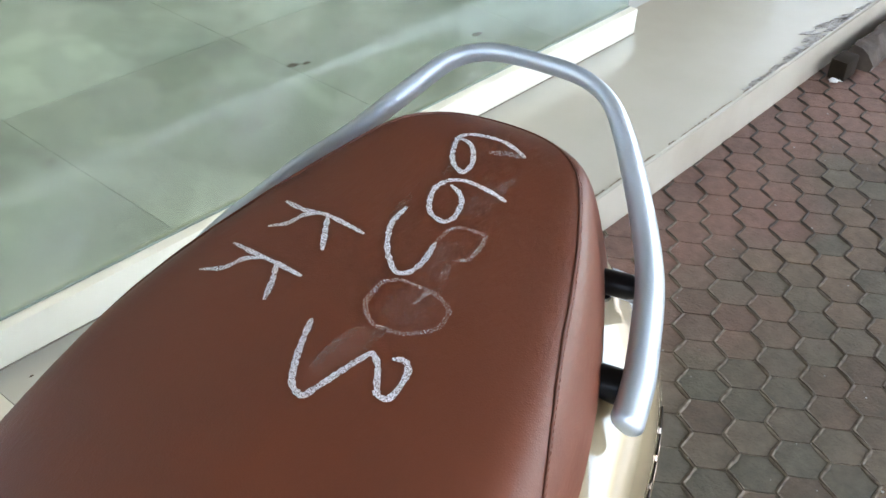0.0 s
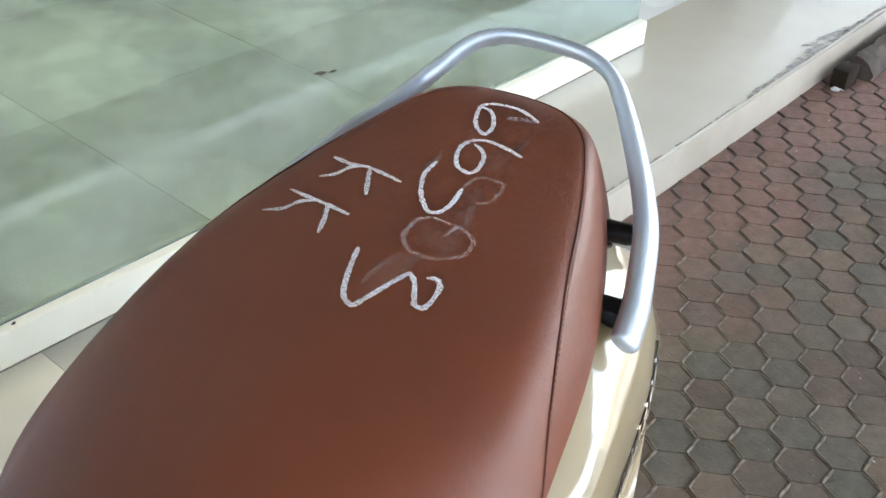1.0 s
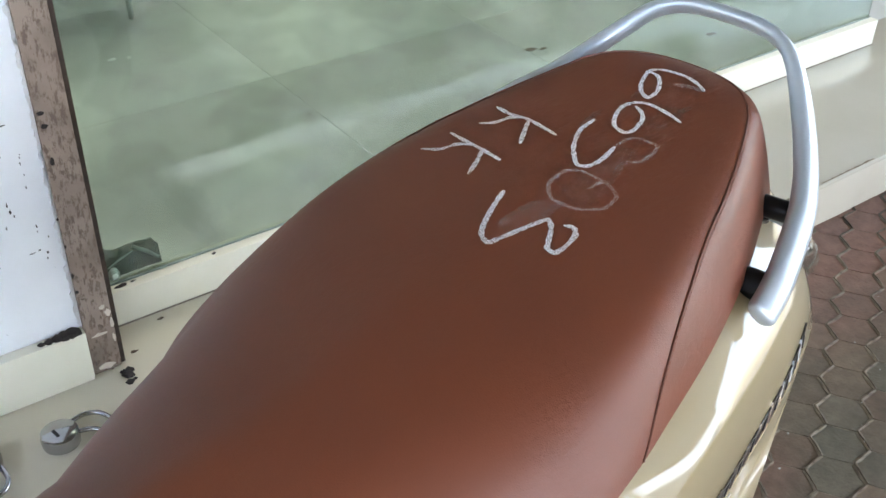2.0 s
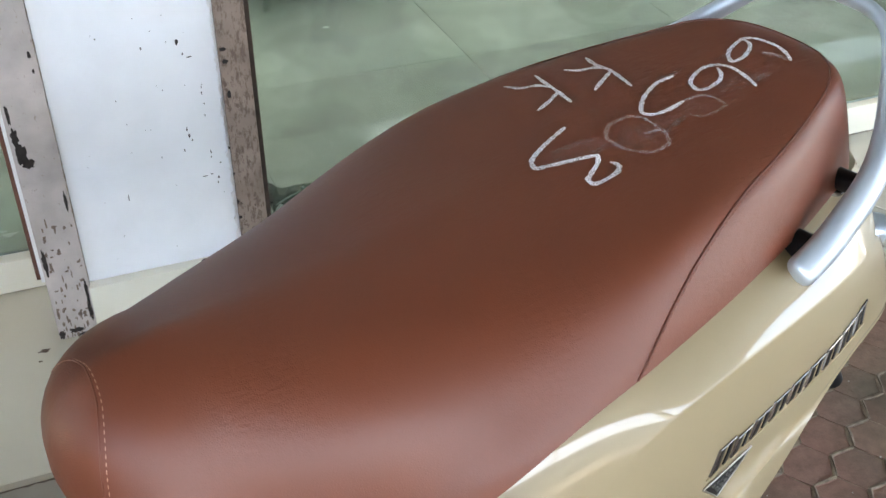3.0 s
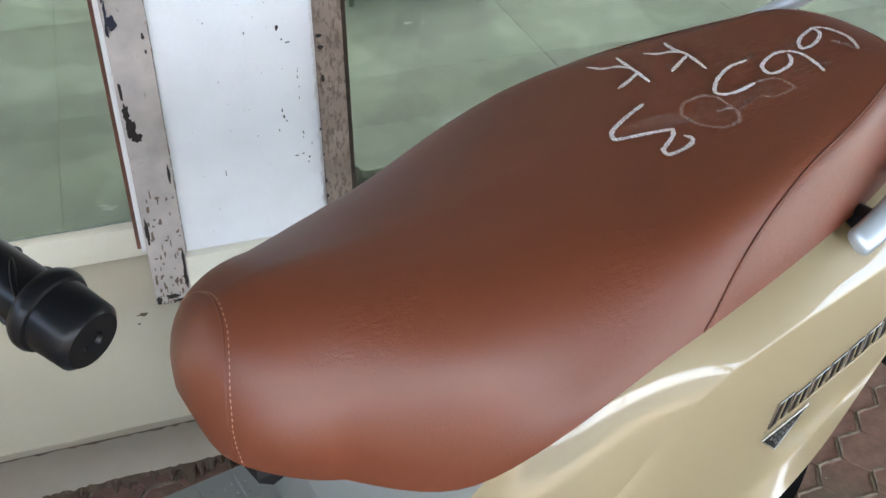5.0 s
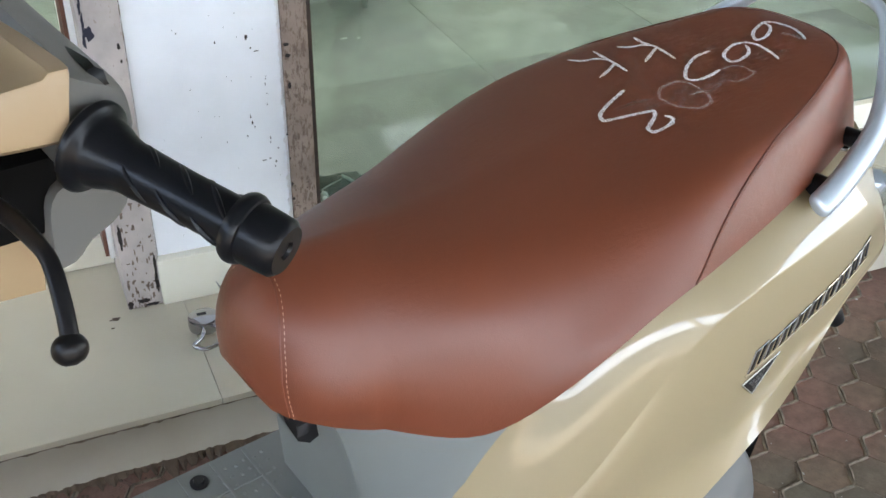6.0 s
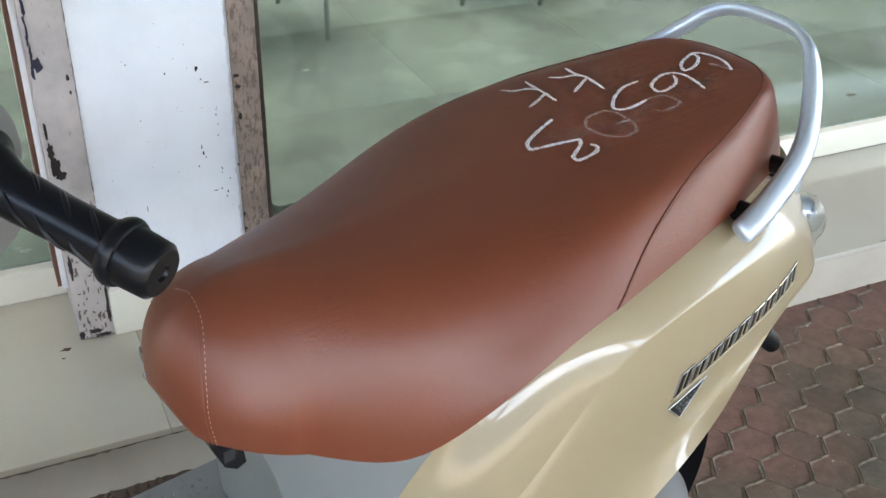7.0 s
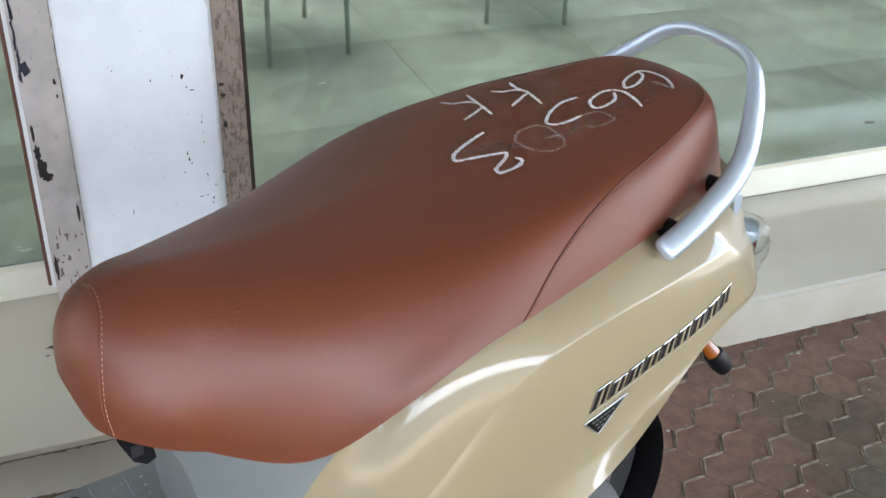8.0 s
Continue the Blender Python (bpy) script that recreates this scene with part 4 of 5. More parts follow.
for _ in range(3):
    rail_pts[1:-1] = rail_pts[1:-1] * 0.5 + (rail_pts[:-2] + rail_pts[2:]) * 0.25
close = [0.0, 0.08, 0.2, 0.36, 0.55, 0.8, 1.1, 1.5]
along = np.array(close + list(range(2, 108)) + [109 - k for k in close[::-1]])
rail_pts = np.stack([np.interp(along, np.arange(110), rail_pts[:, k]) for k in range(3)], 1)
last = len(rail_pts) - 1
rail_rings = []
for i, p in enumerate(rail_pts):
    end = min(1.0, 0.02 + min(along[i], 109 - along[i]) / 1.4)
    slim = min(1.0, max(0.0, (abs(p[1]) - 0.05) / 0.07))
    grow = (1 - (1 - end) ** 3) ** 0.4 * (0.77 + 0.23 * slim * slim * (3 - 2 * slim))
    d = Vector(rail_pts[min(i + 1, last)] - rail_pts[max(i - 1, 0)]).normalized()
    out = d.cross(Vector((0, 0, 1))).normalized()
    top = out.cross(d)
    face, edge = (out + top) * 0.7071 * 0.0090 * grow, (top - out) * 0.7071 * 0.0138 * grow
    ring = []
    for k in range(20):
        ca, sa = math.cos(2 * math.pi * k / 20), math.sin(2 * math.pi * k / 20)
        ring.append(Vector(p) + face * math.copysign(abs(ca) ** 0.8, ca) + edge * math.copysign(abs(sa) ** 0.8, sa))
    rail_rings.append(ring)
rail = part("grab_rail", kept(loft(rail_rings, True, True)), SILVER, scooter, "silver painted grab rail")
for s in (-1, 1):
    for u, y0, y1, z, r in ((0.912, 0.128, 0.176, 0.702, 0.0135), (1.008, 0.105, 0.146, 0.718, 0.0105)):
        mount = part("mount", kept(turned([(0, r * 0.9), (0.1, r), (0.85, r), (1, r * 0.8)], (u, s * y0, z), (u + 0.002, s * y1, z + 0.003), 20)), BLACK, rail, "black rubber mounting block")
        part("washer", kept(turned([(0, r * 0.75), (0.2, r * 0.8), (0.8, r * 0.8), (1, r * 0.7)], (u, s * (y0 + 0.014), z - r - 0.004), (u, s * (y0 + 0.014), z - r + 0.001), 16)), CHROME, mount, "bright washer")

# tail lamp, indicators
lamp_rows = [[(u + 0.010 * math.cos(t * 1.3), -w, 0.600 + 0.020 * t) for t in np.linspace(-1, 1, 7)] for u, w in ((1.128, 0.118), (1.145, 0.08), (1.154, 0.04), (1.156, 0.0), (1.154, -0.04), (1.145, -0.08), (1.128, -0.118))]
lamp = part("tail_lamp", owned(loft(lamp_rows)), RED, scooter, "red tail lamp glass")
for s in (-1, 1):
    part("reflector", owned(turned([(0, 0.002), (0.1, 0.015), (0.5, 0.018), (0.52, 0.012), (0.7, 0.016), (1, 0.003)], (1.088, s * 0.118, 0.640), (1.108, s * 0.140, 0.630), 10)), SILVER, lamp, "bright reflector")
    part("lens", owned(turned([(0, 0.012), (0.1, 0.023), (0.55, 0.026), (0.85, 0.018), (1, 0.003)], (1.082, s * 0.112, 0.640), (1.116, s * 0.148, 0.622), 20)), CLEAR, lamp, "clear lens")
    part("bracket", owned(loft([[(u, s * y, z) for u, y, z in ((1.036, w, z1), (1.048, w - 0.002, z1), (1.056, w - 0.004, z1 - 0.006), (1.057, w - 0.004, z1 - 0.018), (1.048, w - 0.001, z1 - 0.023), (1.038, w + 0.001, z1 - 0.020))] for w, z1 in ((0.146, 0.704), (0.145, 0.708), (0.141, 0.711), (0.120, 0.712))], True, True)), SILVER, rail, "silver rail bracket")
    part("lens_edge", owned(tube([(1.104, s * 0.146, 0.628), (1.110, s * 0.145, 0.612), (1.112, s * 0.140, 0.590), (1.108, s * 0.138, 0.572)], [0.012, 0.010, 0.007, 0.004], 10)), CLEAR, lamp, "clear lens edge")
    ind = part("indicator", owned(turned([(0, 0.005), (0.08, 0.008), (0.7, 0.0102), (1, 0.0106)], (1.084, s * 0.098, 0.456), (1.096, s * 0.109, 0.436), 18)), AMBER, scooter, "amber turn indicator")
    part("cap", owned(turned([(0, 0.0135), (0.5, 0.0145), (0.9, 0.011), (1, 0.003)], (1.0955, s * 0.1085, 0.4370), (1.112, s * 0.122, 0.411), 18)), BLACK, ind, "black rubber cap")
    part("stalk", owned(turned([(0, 0.010), (0.7, 0.009), (1, 0.008)], (1.03, s * 0.050, 0.52), (1.087, s * 0.097, 0.455), 12)), BLACK, ind, "black stalk")

# rear mudguard, wheels
def wheel(u, r, wide):
    t = part("wheel", owned(turned([(0, r * 0.70), (0.04, r * 0.88), (0.2, r * 0.98), (0.5, r), (0.8, r * 0.98), (0.96, r * 0.88), (1, r * 0.70)], (u, -wide / 2, r), (u, wide / 2, r), 40)), TYRE, scooter, "black tyre")
    part("rim", owned(turned([(0, r * 0.15), (0.02, r * 0.68), (0.2, r * 0.71), (0.8, r * 0.71), (0.98, r * 0.68), (1, r * 0.15)], (u, -wide / 2 - 0.003, r), (u, wide / 2 + 0.003, r), 32)), STEEL, t, "grey metal rim")


wheel(0.862, 0.215, 0.09)
wheel(-0.40, 0.215, 0.09)
part("mudguard", owned(loft([[(0.850 + 0.228 * math.cos(a), y, 0.220 + 0.228 * math.sin(a) - 0.3 * y * y) for y in np.linspace(-0.075, 0.075, 9)] for a in np.linspace(-0.6, 2.2, 34)])), BLACK, scooter, "black rear mudguard")
part("transmission_cover", owned(joined(turned([(0, 0.03), (0.1, 0.085), (0.7, 0.09), (1, 0.085)], (0.62, -0.175, 0.245), (0.62, -0.09, 0.245), 28), turned([(0, 0.01), (0.04, 0.040), (0.12, 0.058), (0.4, 0.070), (0.75, 0.073), (0.9, 0.064), (0.97, 0.044), (1, 0.01)], (0.58, -0.145, 0.300), (0.893, -0.145, 0.316), 32))), GREY_TRIM, scooter, "dark grey transmission cover")
part("stand", owned(tube([(0.70, -0.14, 0.12), (0.74, -0.20, 0.03), (0.76, -0.24, 0.012)], 0.011, 10)), BLACK, scooter, "black side stand")

# panel under the nose of the seat, footboard, hook
def column_ring(z):
    f = float(smooth_table([0.32, 0.44, 0.48, 0.524, 0.572, 0.62], [0.424, 0.414, 0.409, 0.399, 0.381, 0.360])(z))
    e, w = 0.5131 - 0.484 * (0.600 - z), 0.1517 - 0.189 * (0.600 - z)
    side = spline([(e + 0.03, -w - 0.004), (e - 0.001, -w + 0.002), (e * 0.5 + f * 0.5 - 0.003, -w * 0.5 - 0.019), (f, -0.034)], 16)
    front = spline([(f + 0.002, -0.029), (f + 0.003, 0.03), (f + 0.005, 0.09), (f + 0.006, 0.150)], 14)
    return [(u, y, z) for u, y in list(side) + list(front)]


part("inner_panel", owned(loft([column_ring(z) for z in np.linspace(0.315, 0.625, 18)])), GREY, scooter, "light grey plastic panel under the seat")
board = part("footboard", owned(box(-0.17, 0.56, -0.208, 0.208, 0.295, 0.330, 0.012)), GREY, scooter, "grey plastic footboard with ribs")
for i in range(9):
    part("rib", owned(box(0.06 + 0.042 * i, 0.0645 + 0.042 * i, 0.06, 0.198, 0.3295, 0.3325, 0.001)), GREY, board)
    part("rib", owned(box(0.06 + 0.042 * i, 0.0645 + 0.042 * i, -0.198, -0.06, 0.3295, 0.3325, 0.001)), GREY, board)
for y in (0.095, 0.145, -0.10, -0.15):
    part("rib", owned(box(0.05, 0.41, y, y + 0.004, 0.3295, 0.332, 0.001)), GREY, board)
for i in range(6):
    for j in range(4):
        part("pip", owned(turned([(0, 0.0026), (0.6, 0.0022), (1, 0.0004)], (0.355 + 0.012 * i, 0.130 + 0.016 * j + 0.004 * (i % 2), 0.3295), (0.355 + 0.012 * i, 0.130 + 0.016 * j + 0.004 * (i % 2), 0.3318), 8)), GREY, board)
part("bolt", owned(turned([(0, 0.011), (0.5, 0.011), (0.6, 0.007), (1, 0.006)], (0.331, 0.178, 0.329), (0.331, 0.178, 0.336), 16)), BLACK, board, "dark recessed bolt")
hook = part("bag_hook", owned(joined(plate([(0.337, -0.016, 0.606), (0.341, -0.016, 0.586), (0.353, -0.015, 0.556), (0.366, -0.014, 0.546), (0.376, -0.014, 0.550), (0.374, -0.014, 0.566), (0.364, -0.016, 0.590), (0.358, -0.016, 0.606)], 0.013, (0, -1, 0)), box(0.341, 0.352, -0.034, -0.010, 0.592, 0.625, 0.002))), BLACK, scooter, "black plastic bag hook")
part("slot", owned(box(0.352, 0.364, -0.0294, -0.0280, 0.562, 0.576, 0.0005)), TYRE, hook, "dark slot")


# handlebar
G0, G1 = Vector((0.151, -0.199, 1.0185)), Vector((0.2031, -0.304, 0.9923))
ax = (G1 - G0).normalized()
grip = part("grip", owned(turned([(0, 0.010), (0.01, 0.0225), (0.03, 0.0247), (0.05, 0.0247), (0.065, 0.0232), (0.08, 0.0200), (0.10, 0.0188), (0.14, 0.0176), (0.19, 0.0150), (0.24, 0.0138), (0.50, 0.0128), (0.76, 0.0130), (0.765, 0.0172), (0.785, 0.0184), (0.81, 0.0184), (0.83, 0.0172), (0.835, 0.0158), (0.86, 0.0158), (0.975, 0.0152), (1.0, 0.0125), (1.0, 0.005), (0.985, 0.004)], G0, G1, 40)), RUBBER, scooter, "black rubber hand grip with slanted grooves")
side = ax.orthogonal().normalized()
up = ax.cross(side)
for i in range(3):
    for j in range(4):
        w0 = 2 * math.pi * j / 4 + 0.3 * i
        pts = [G0 + ax * (0.030 + 0.022 * i + 0.018 * k) + (side * math.cos(w0 + 1.1 * k) + up * math.sin(w0 + 1.1 * k)) * 0.0129 for k in np.linspace(0, 1, 8)]
        part("groove_rib", owned(tube(pts, [0.0005, 0.0012, 0.0015, 0.0016, 0.0016, 0.0015, 0.0012, 0.0005], 6)), RUBBER, grip)
def cover_rows(u, rows, shear):
    full = [(-y, z) for y, z in rows] + [(y, z) for y, z in rows[::-1]]
    return [(u + shear * (1.062 - z), y, z) for y, z in full]


def shrunk(rows, k, dz, top=0.0):
    return [(y * k, 1.03 + (z - 1.03) * k + dz - (top if i < 5 else 0)) for i, (y, z) in enumerate(rows)]


upper = [(0.0, 1.050), (0.10, 1.053), (0.198, 1.0625), (0.207, 1.0625), (0.2085, 1.060), (0.2072, 1.0275), (0.200, 1.0225), (0.150, 1.010), (0.0, 0.995)]
cover = part("handlebar_cover", owned(loft([cover_rows(u, rows, -0.15) for u, rows in ((-0.07, shrunk(upper, 0.45, -0.05)), (-0.03, shrunk(upper, 0.72, -0.022)), (0.03, shrunk(upper, 0.9, -0.008, 0.004)), (0.10, shrunk(upper, 0.975, 0.0, 0.007)), (0.127, shrunk(upper, 0.995, 0.0, 0.004)), (0.1345, shrunk(upper, 0.998, 0.0, 0.003)), (0.1375, upper), (0.1465, upper), (0.1475, shrunk(upper, 0.99, 0.0)))], True, True)), CREAM_MATT, scooter, "cream plastic handlebar cover")
lower = [(0.0, 0.955), (0.10, 0.955), (0.148, 0.953), (0.152, 0.945), (0.14, 0.90), (0.0, 0.89)]
part("lower_cover", owned(loft([cover_rows(u, [(y * k, z) for y, z in lower], 0.0) for u, k in ((-0.05, 0.5), (0.0, 0.8), (0.10, 0.97), (0.132, 1.0))], True, True)), CREAM_MATT, cover, "cream lower cover")
# block between the covers, its black stands for the shade in there
part("gap_block", owned(box(-0.03, 0.158, -0.165, 0.165, 0.950, 0.998, 0.01)), VOID, cover, "black block standing in for the shaded gap")
dome = spline([(0.148, 1.0600), (0.158, 1.0515), (0.170, 1.0415), (0.1775, 1.028), (0.179, 1.012), (0.174, 1.003), (0.166, 0.999)], 18)
dome_rows = []
for y, k in ((0.0, 0.97), (0.10, 0.98), (0.165, 1.0), (0.186, 1.0), (0.196, 0.985), (0.203, 0.95), (0.207, 0.86)):
    dome_rows.append([(0.148 + (u - 0.148) * 1.2 * k, -y + max(0.0, u - 0.149) * 0.75 * (y / 0.2), 1.02 + (z - 1.02) * (k * 0.5 + 0.5)) for u, z in dome] + [(0.138, -y * 0.95, 1.005), (0.140, -y * 0.98, 1.045), (0.147, -y, 1.058)])
part("rear_cover", owned(joined(loft(dome_rows, True, True), loft([[(u, -y, z) for u, y, z in r] for r in dome_rows], True, True))), GREY_TRIM, cover, "grey rear cover")
for s in (-1, 1):
    outline = spline([(0.1315, 0.930), (0.1325, 0.955), (0.1345, 0.972), (0.143, 0.983), (0.160, 0.984), (0.178, 0.974), (0.180, 0.966), (0.170, 0.952), (0.155, 0.944), (0.142, 0.932), (0.1315, 0.930)], 30)[:-1]
    part("guard", owned(loft([[(0.152 + (u - 0.152) * k, s * y, 0.96 + (z - 0.96) * k) for u, z in outline] for y, k in ((0.152, 0.9), (0.156, 1.0), (0.168, 1.0), (0.172, 0.93))], True, True)), GREY_TRIM, cover, "grey lever guard")
switch = part("switch", owned(loft([[(0.158, -y, a), (0.161, -y, b - 0.001), (0.165, -y, b), (0.169, -y, b - 0.003), (0.170, -y, a)] for y, a, b in ((0.112, 1.034, 1.0375), (0.130, 1.036, 1.0445), (0.160, 1.038, 1.0505), (0.182, 1.040, 1.0535), (0.190, 1.042, 1.0525), (0.193, 1.043, 1.048))], True, True)), RUBBER, cover, "black rocker switch")
lever_pts = spline([(0.100, -0.150, 0.985), (0.102, -0.185, 0.995), (0.105, -0.220, 1.001), (0.107, -0.250, 1.000), (0.104, -0.272, 0.986), (0.101, -0.283, 0.974)], 24)
ball = [(k, 0.0002 + 0.0080 * math.sqrt(max(0.0, 1 - (2 * k - 1) ** 2))) for k in np.linspace(0, 1, 15)]
lever = part("brake_lever", owned(joined(tube(lever_pts, [0.0072 - 0.0030 * min(1.0, i / 15) for i in range(24)], 16, 0.8), turned(ball, (0.1003, -0.2775, 0.9765), (0.1000, -0.2885, 0.9660), 24))), BLACK, scooter, "black brake lever with a ball end")
for moved in (grip, cover):
    moved.location = (0.0, -0.003, -0.0105)
lever.location = (0.0, -0.011, -0.009)
hook.location = (0.0, 0.0, -0.006)
part("steering_column", owned(tube([(0.04, 0, 0.92), (-0.10, 0, 0.72), (-0.40, 0, 0.215)], 0.022, 14)), BLACK, scooter, "black steering column")
part("leg_shield", owned(loft([spline([(u - 0.03, -w, z), (u, -w * 0.8, z), (u + 0.02, 0, z), (u, w * 0.8, z), (u - 0.03, w, z)], 18) for z, u, w in ((0.30, -0.17, 0.20), (0.45, -0.20, 0.215), (0.58, -0.22, 0.20), (0.70, -0.23, 0.15), (0.80, -0.21, 0.09))])), CREAM_MATT, scooter, "cream leg shield")
part("front_mudguard", owned(loft([[(-0.40 + 0.24 * math.cos(a), y, 0.22 + 0.24 * math.sin(a) - 2.0 * y * y) for y in np.linspace(-0.075, 0.075, 9)] for a in np.linspace(0.3, 2.9, 24)])), CREAM, scooter, "cream front mudguard")

# ---- small things on the platform ----
lock = tagged(new("padlock"), "round chrome padlock with its shackle, lying on the platform", "padlock", "padlocks on the platform")
lock.location = (0.258, 1.282, TOP)
part("body", turned([(0, 0.024), (0.04, 0.027), (0.5, 0.028), (0.9, 0.027), (1, 0.024)], (0, 0, 0.0005), (0, 0, 0.024), 30), CHROME, lock, "round chrome lock body")
part("shackle", tube(spline([(-0.005, -0.022, 0.010), (-0.012, -0.040, 0.009), (-0.030, -0.058, 0.008), (-0.012, -0.074, 0.008), (0.012, -0.066, 0.008), (0.022, -0.045, 0.009), (0.020, -0.022, 0.010)], 30), 0.0038, 10), CHROME, lock, "bent chrome shackle")
part("keyhole", box(-0.010, 0.006, 0.004, 0.009, 0.0238, 0.0252), BLACK, lock, "dark keyhole slot")
copy_thing(lock, pose(0.366, 1.268, TOP, 0, 0, 100))
block = thing("wood_block", box(2.915, 2.995, 1.036, 1.083, -0.002, 0.054, 0.006), DARKBLOCK, "dark charred block beside the platform foot", "block")
KERB = random.Random(77)
rows = []
for i in range(46):
    x = 3.03 + 0.02 * i
    rows.append([(x, y + 0.010 * (KERB.random() - 0.5), z + 0.012 * (KERB.random() - 0.5)) for y, z in ((1.084, -0.02), (1.020, -0.02), (1.010, 0.018), (1.026, 0.044), (1.050, 0.056), (1.075, 0.058))])
kerb = thing("concrete_lump", loft(rows, True, True), STONE, "rough concrete edging along the platform foot", "edging", "structure")


def flake(x, y, r, seed, z=TOP + 0.0004, thick=0.0012):
    rng = random.Random(seed)
    n = 9
    return plate([(x + r * (0.5 + rng.random()) * math.cos(2 * math.pi * i / n), y + r * 0.45 * (0.5 + rng.random()) * math.sin(2 * math.pi * i / n), z) for i in range(n)], thick, (0, 0, 1))


thing("paint_chips", joined(flake(0.117, 1.360, 0.009, 1), flake(0.108, 1.335, 0.0025, 2), flake(0.80, 1.43, 0.003, 3), flake(0.835, 1.41, 0.004, 4), flake(0.60, 1.455, 0.005, 5), flake(0.53, 1.40, 0.006, 6)), DIRT, "dark chips of old paint lying on the platform", "paint chips", "stuff", smooth=False)

def lump(x, y, z, r, seed, flat=0.5, n=9):
    """A small crumbled piece lying on a level surface."""
    rng = random.Random(seed)
    rings = []
    for k, h in ((0.85, 0.0), (1.0, 0.35), (0.7, 0.8), (0.2, 1.0)):
        rings.append([(x + r * k * (0.6 + 0.6 * rng.random()) * math.cos(2 * math.pi * i / n), y + r * k * (0.6 + 0.6 * rng.random()) * math.sin(2 * math.pi * i / n), z + r * flat * h) for i in range(n)])
    return loft(rings, True, True)


thing("debris_on_skirting", joined(*[lump(0.392 + 0.012 * i, 1.379, 0.1995, 0.006 + 0.0022 * i, 600 + i, 0.55) for i in range(5)]), STAIN, "black crumbs lying on the cream skirting ledge", "debris", "stuff", smooth=False)
thing("debris_at_pillar_foot", joined(*[lump(0.496 + 0.012 * rng.random(), 1.335 + 0.03 * rng.random(), TOP + 0.0003, 0.003 + 0.005 * rng.random(), 620 + i, 0.4) for i in range(10)], lump(0.503, 1.352, TOP + 0.0003, 0.011, 640, 0.6)), STAIN, "black crumbled debris at the pillar foot", "debris", "stuff", smooth=False)
dirt = []
for i in range(520):
    x = -0.9 + 1.9 * rng.random()
    dirt.append(lump(x, FRONT - 0.004 - 0.030 * rng.random() ** 2 * (1.4 + math.sin(9 * x)), -0.001, 0.001 + 0.0035 * rng.random() ** 2, 700 + i, 0.6, 6))
bank = []
for i in range(300):
    x = -0.9 + 0.0065 * i
    w, h = 0.004 + 0.024 * rng.random() ** 2 * (1.2 + math.sin(7 * x)), 0.003 + 0.005 * rng.random()
    bank.append([(x, FRONT + 0.006, -0.004), (x, FRONT + 0.006, h), (x, FRONT + 0.001 - w * 0.4, h * 0.6), (x, FRONT - w, -0.004)])
dirt.append(loft(bank, True, True))
thing("dirt_along_platform", joined(*dirt), DIRT, "dry dirt and crumbs along the platform foot", "dirt", "stuff", smooth=False)
litter = []
for i in range(150):
    litter.append(lump(1.0 + 2.4 * rng.random(), 0.2 + 0.86 * rng.random(), -0.0036, 0.0014 + 0.003 * rng.random() ** 3, 1000 + i, 0.5, 6))
thing("grit_on_pavement", joined(*litter), PEEL, "pale grit and crumbs scattered on the pavers", "grit", "stuff", smooth=False)
thing("paper_scrap", joined(lump(2.905, 1.058, 0.0, 0.014, 1201, 0.5), lump(2.92, 1.045, 0.0, 0.009, 1202, 0.7)), WHITE, "crumpled white paper scrap on the pavers", "paper scrap", smooth=False)
# rough bared cement along the platform's front edge
def streak(x, y, long, wide, turn, seed, z):
    rng = random.Random(seed)
    c, d = math.cos(turn), math.sin(turn)
    pts = []
    for i in range(14):
        a = 2 * math.pi * i / 14
        p, q = long * (0.7 + 0.4 * rng.random()) * math.cos(a), wide * (0.5 + 0.8 * rng.random()) * math.sin(a)
        pts.append((x + c * p - d * q, max(FRONT + 0.0042, y + d * p + c * q), z))
    return plate(pts, 0.0010, (0, 0, 1))


bare = []
for i in range(150):
    x = 2.5 + 0.85 * rng.random()
    reach = 0.006 + 0.055 * math.exp(-((x - 2.92) / 0.13) ** 2)
    y = FRONT + 0.002 + reach * rng.random() ** 1.5
    bare.append(streak(x, y, 0.012 + 0.026 * rng.random(), 0.003 + 0.005 * rng.random(), -0.5 + 0.5 * rng.random(), 1300 + i, TOP + 0.0002 + 0.00011 * (i % 17)))
cement = thing("bared_cement", joined(*bare), PEEL, "rough bared cement patches on the platform edge", "cement patch", "structure", smooth=False)
chips = [streak(1.75 + 1.65 * rng.random(), FRONT + 0.0045, 0.006 + 0.018 * rng.random() ** 2, 0.0012 + 0.0022 * rng.random(), 0.0, 1400 + i, TOP + 0.0002 + 0.0001 * (i % 9)) for i in range(110)]
edge_chips = thing("edge_chips", joined(*chips), MORTAR, "dark chips along the platform's front edge", "chips", "stuff", smooth=False)
# crumbling mortar under the tile's overhang; its brown also paints the shadow line there
rows = []
for i in range(190):
    x = -0.9 + 0.01 * i
    h = 0.0015 + (0.0075 if x < 0.7 else 0.002) * rng.random() ** 2
    o = 0.0005 + 0.002 * rng.random()
    rows.append([(x, FRONT + 0.006, TOP - 0.0125), (x, FRONT + 0.002 - o, TOP - 0.0125), (x, FRONT + 0.002 - o * 0.6, TOP - 0.013 - h * 0.6), (x, FRONT + 0.006, TOP - 0.0135 - h)])
mortar_shade_line = thing("mortar_shade_line", loft(rows, True, True), MORTAR, "crumbling brown mortar and painted shadow line under the platform's edge tiles", "mortar", "structure", smooth=False)
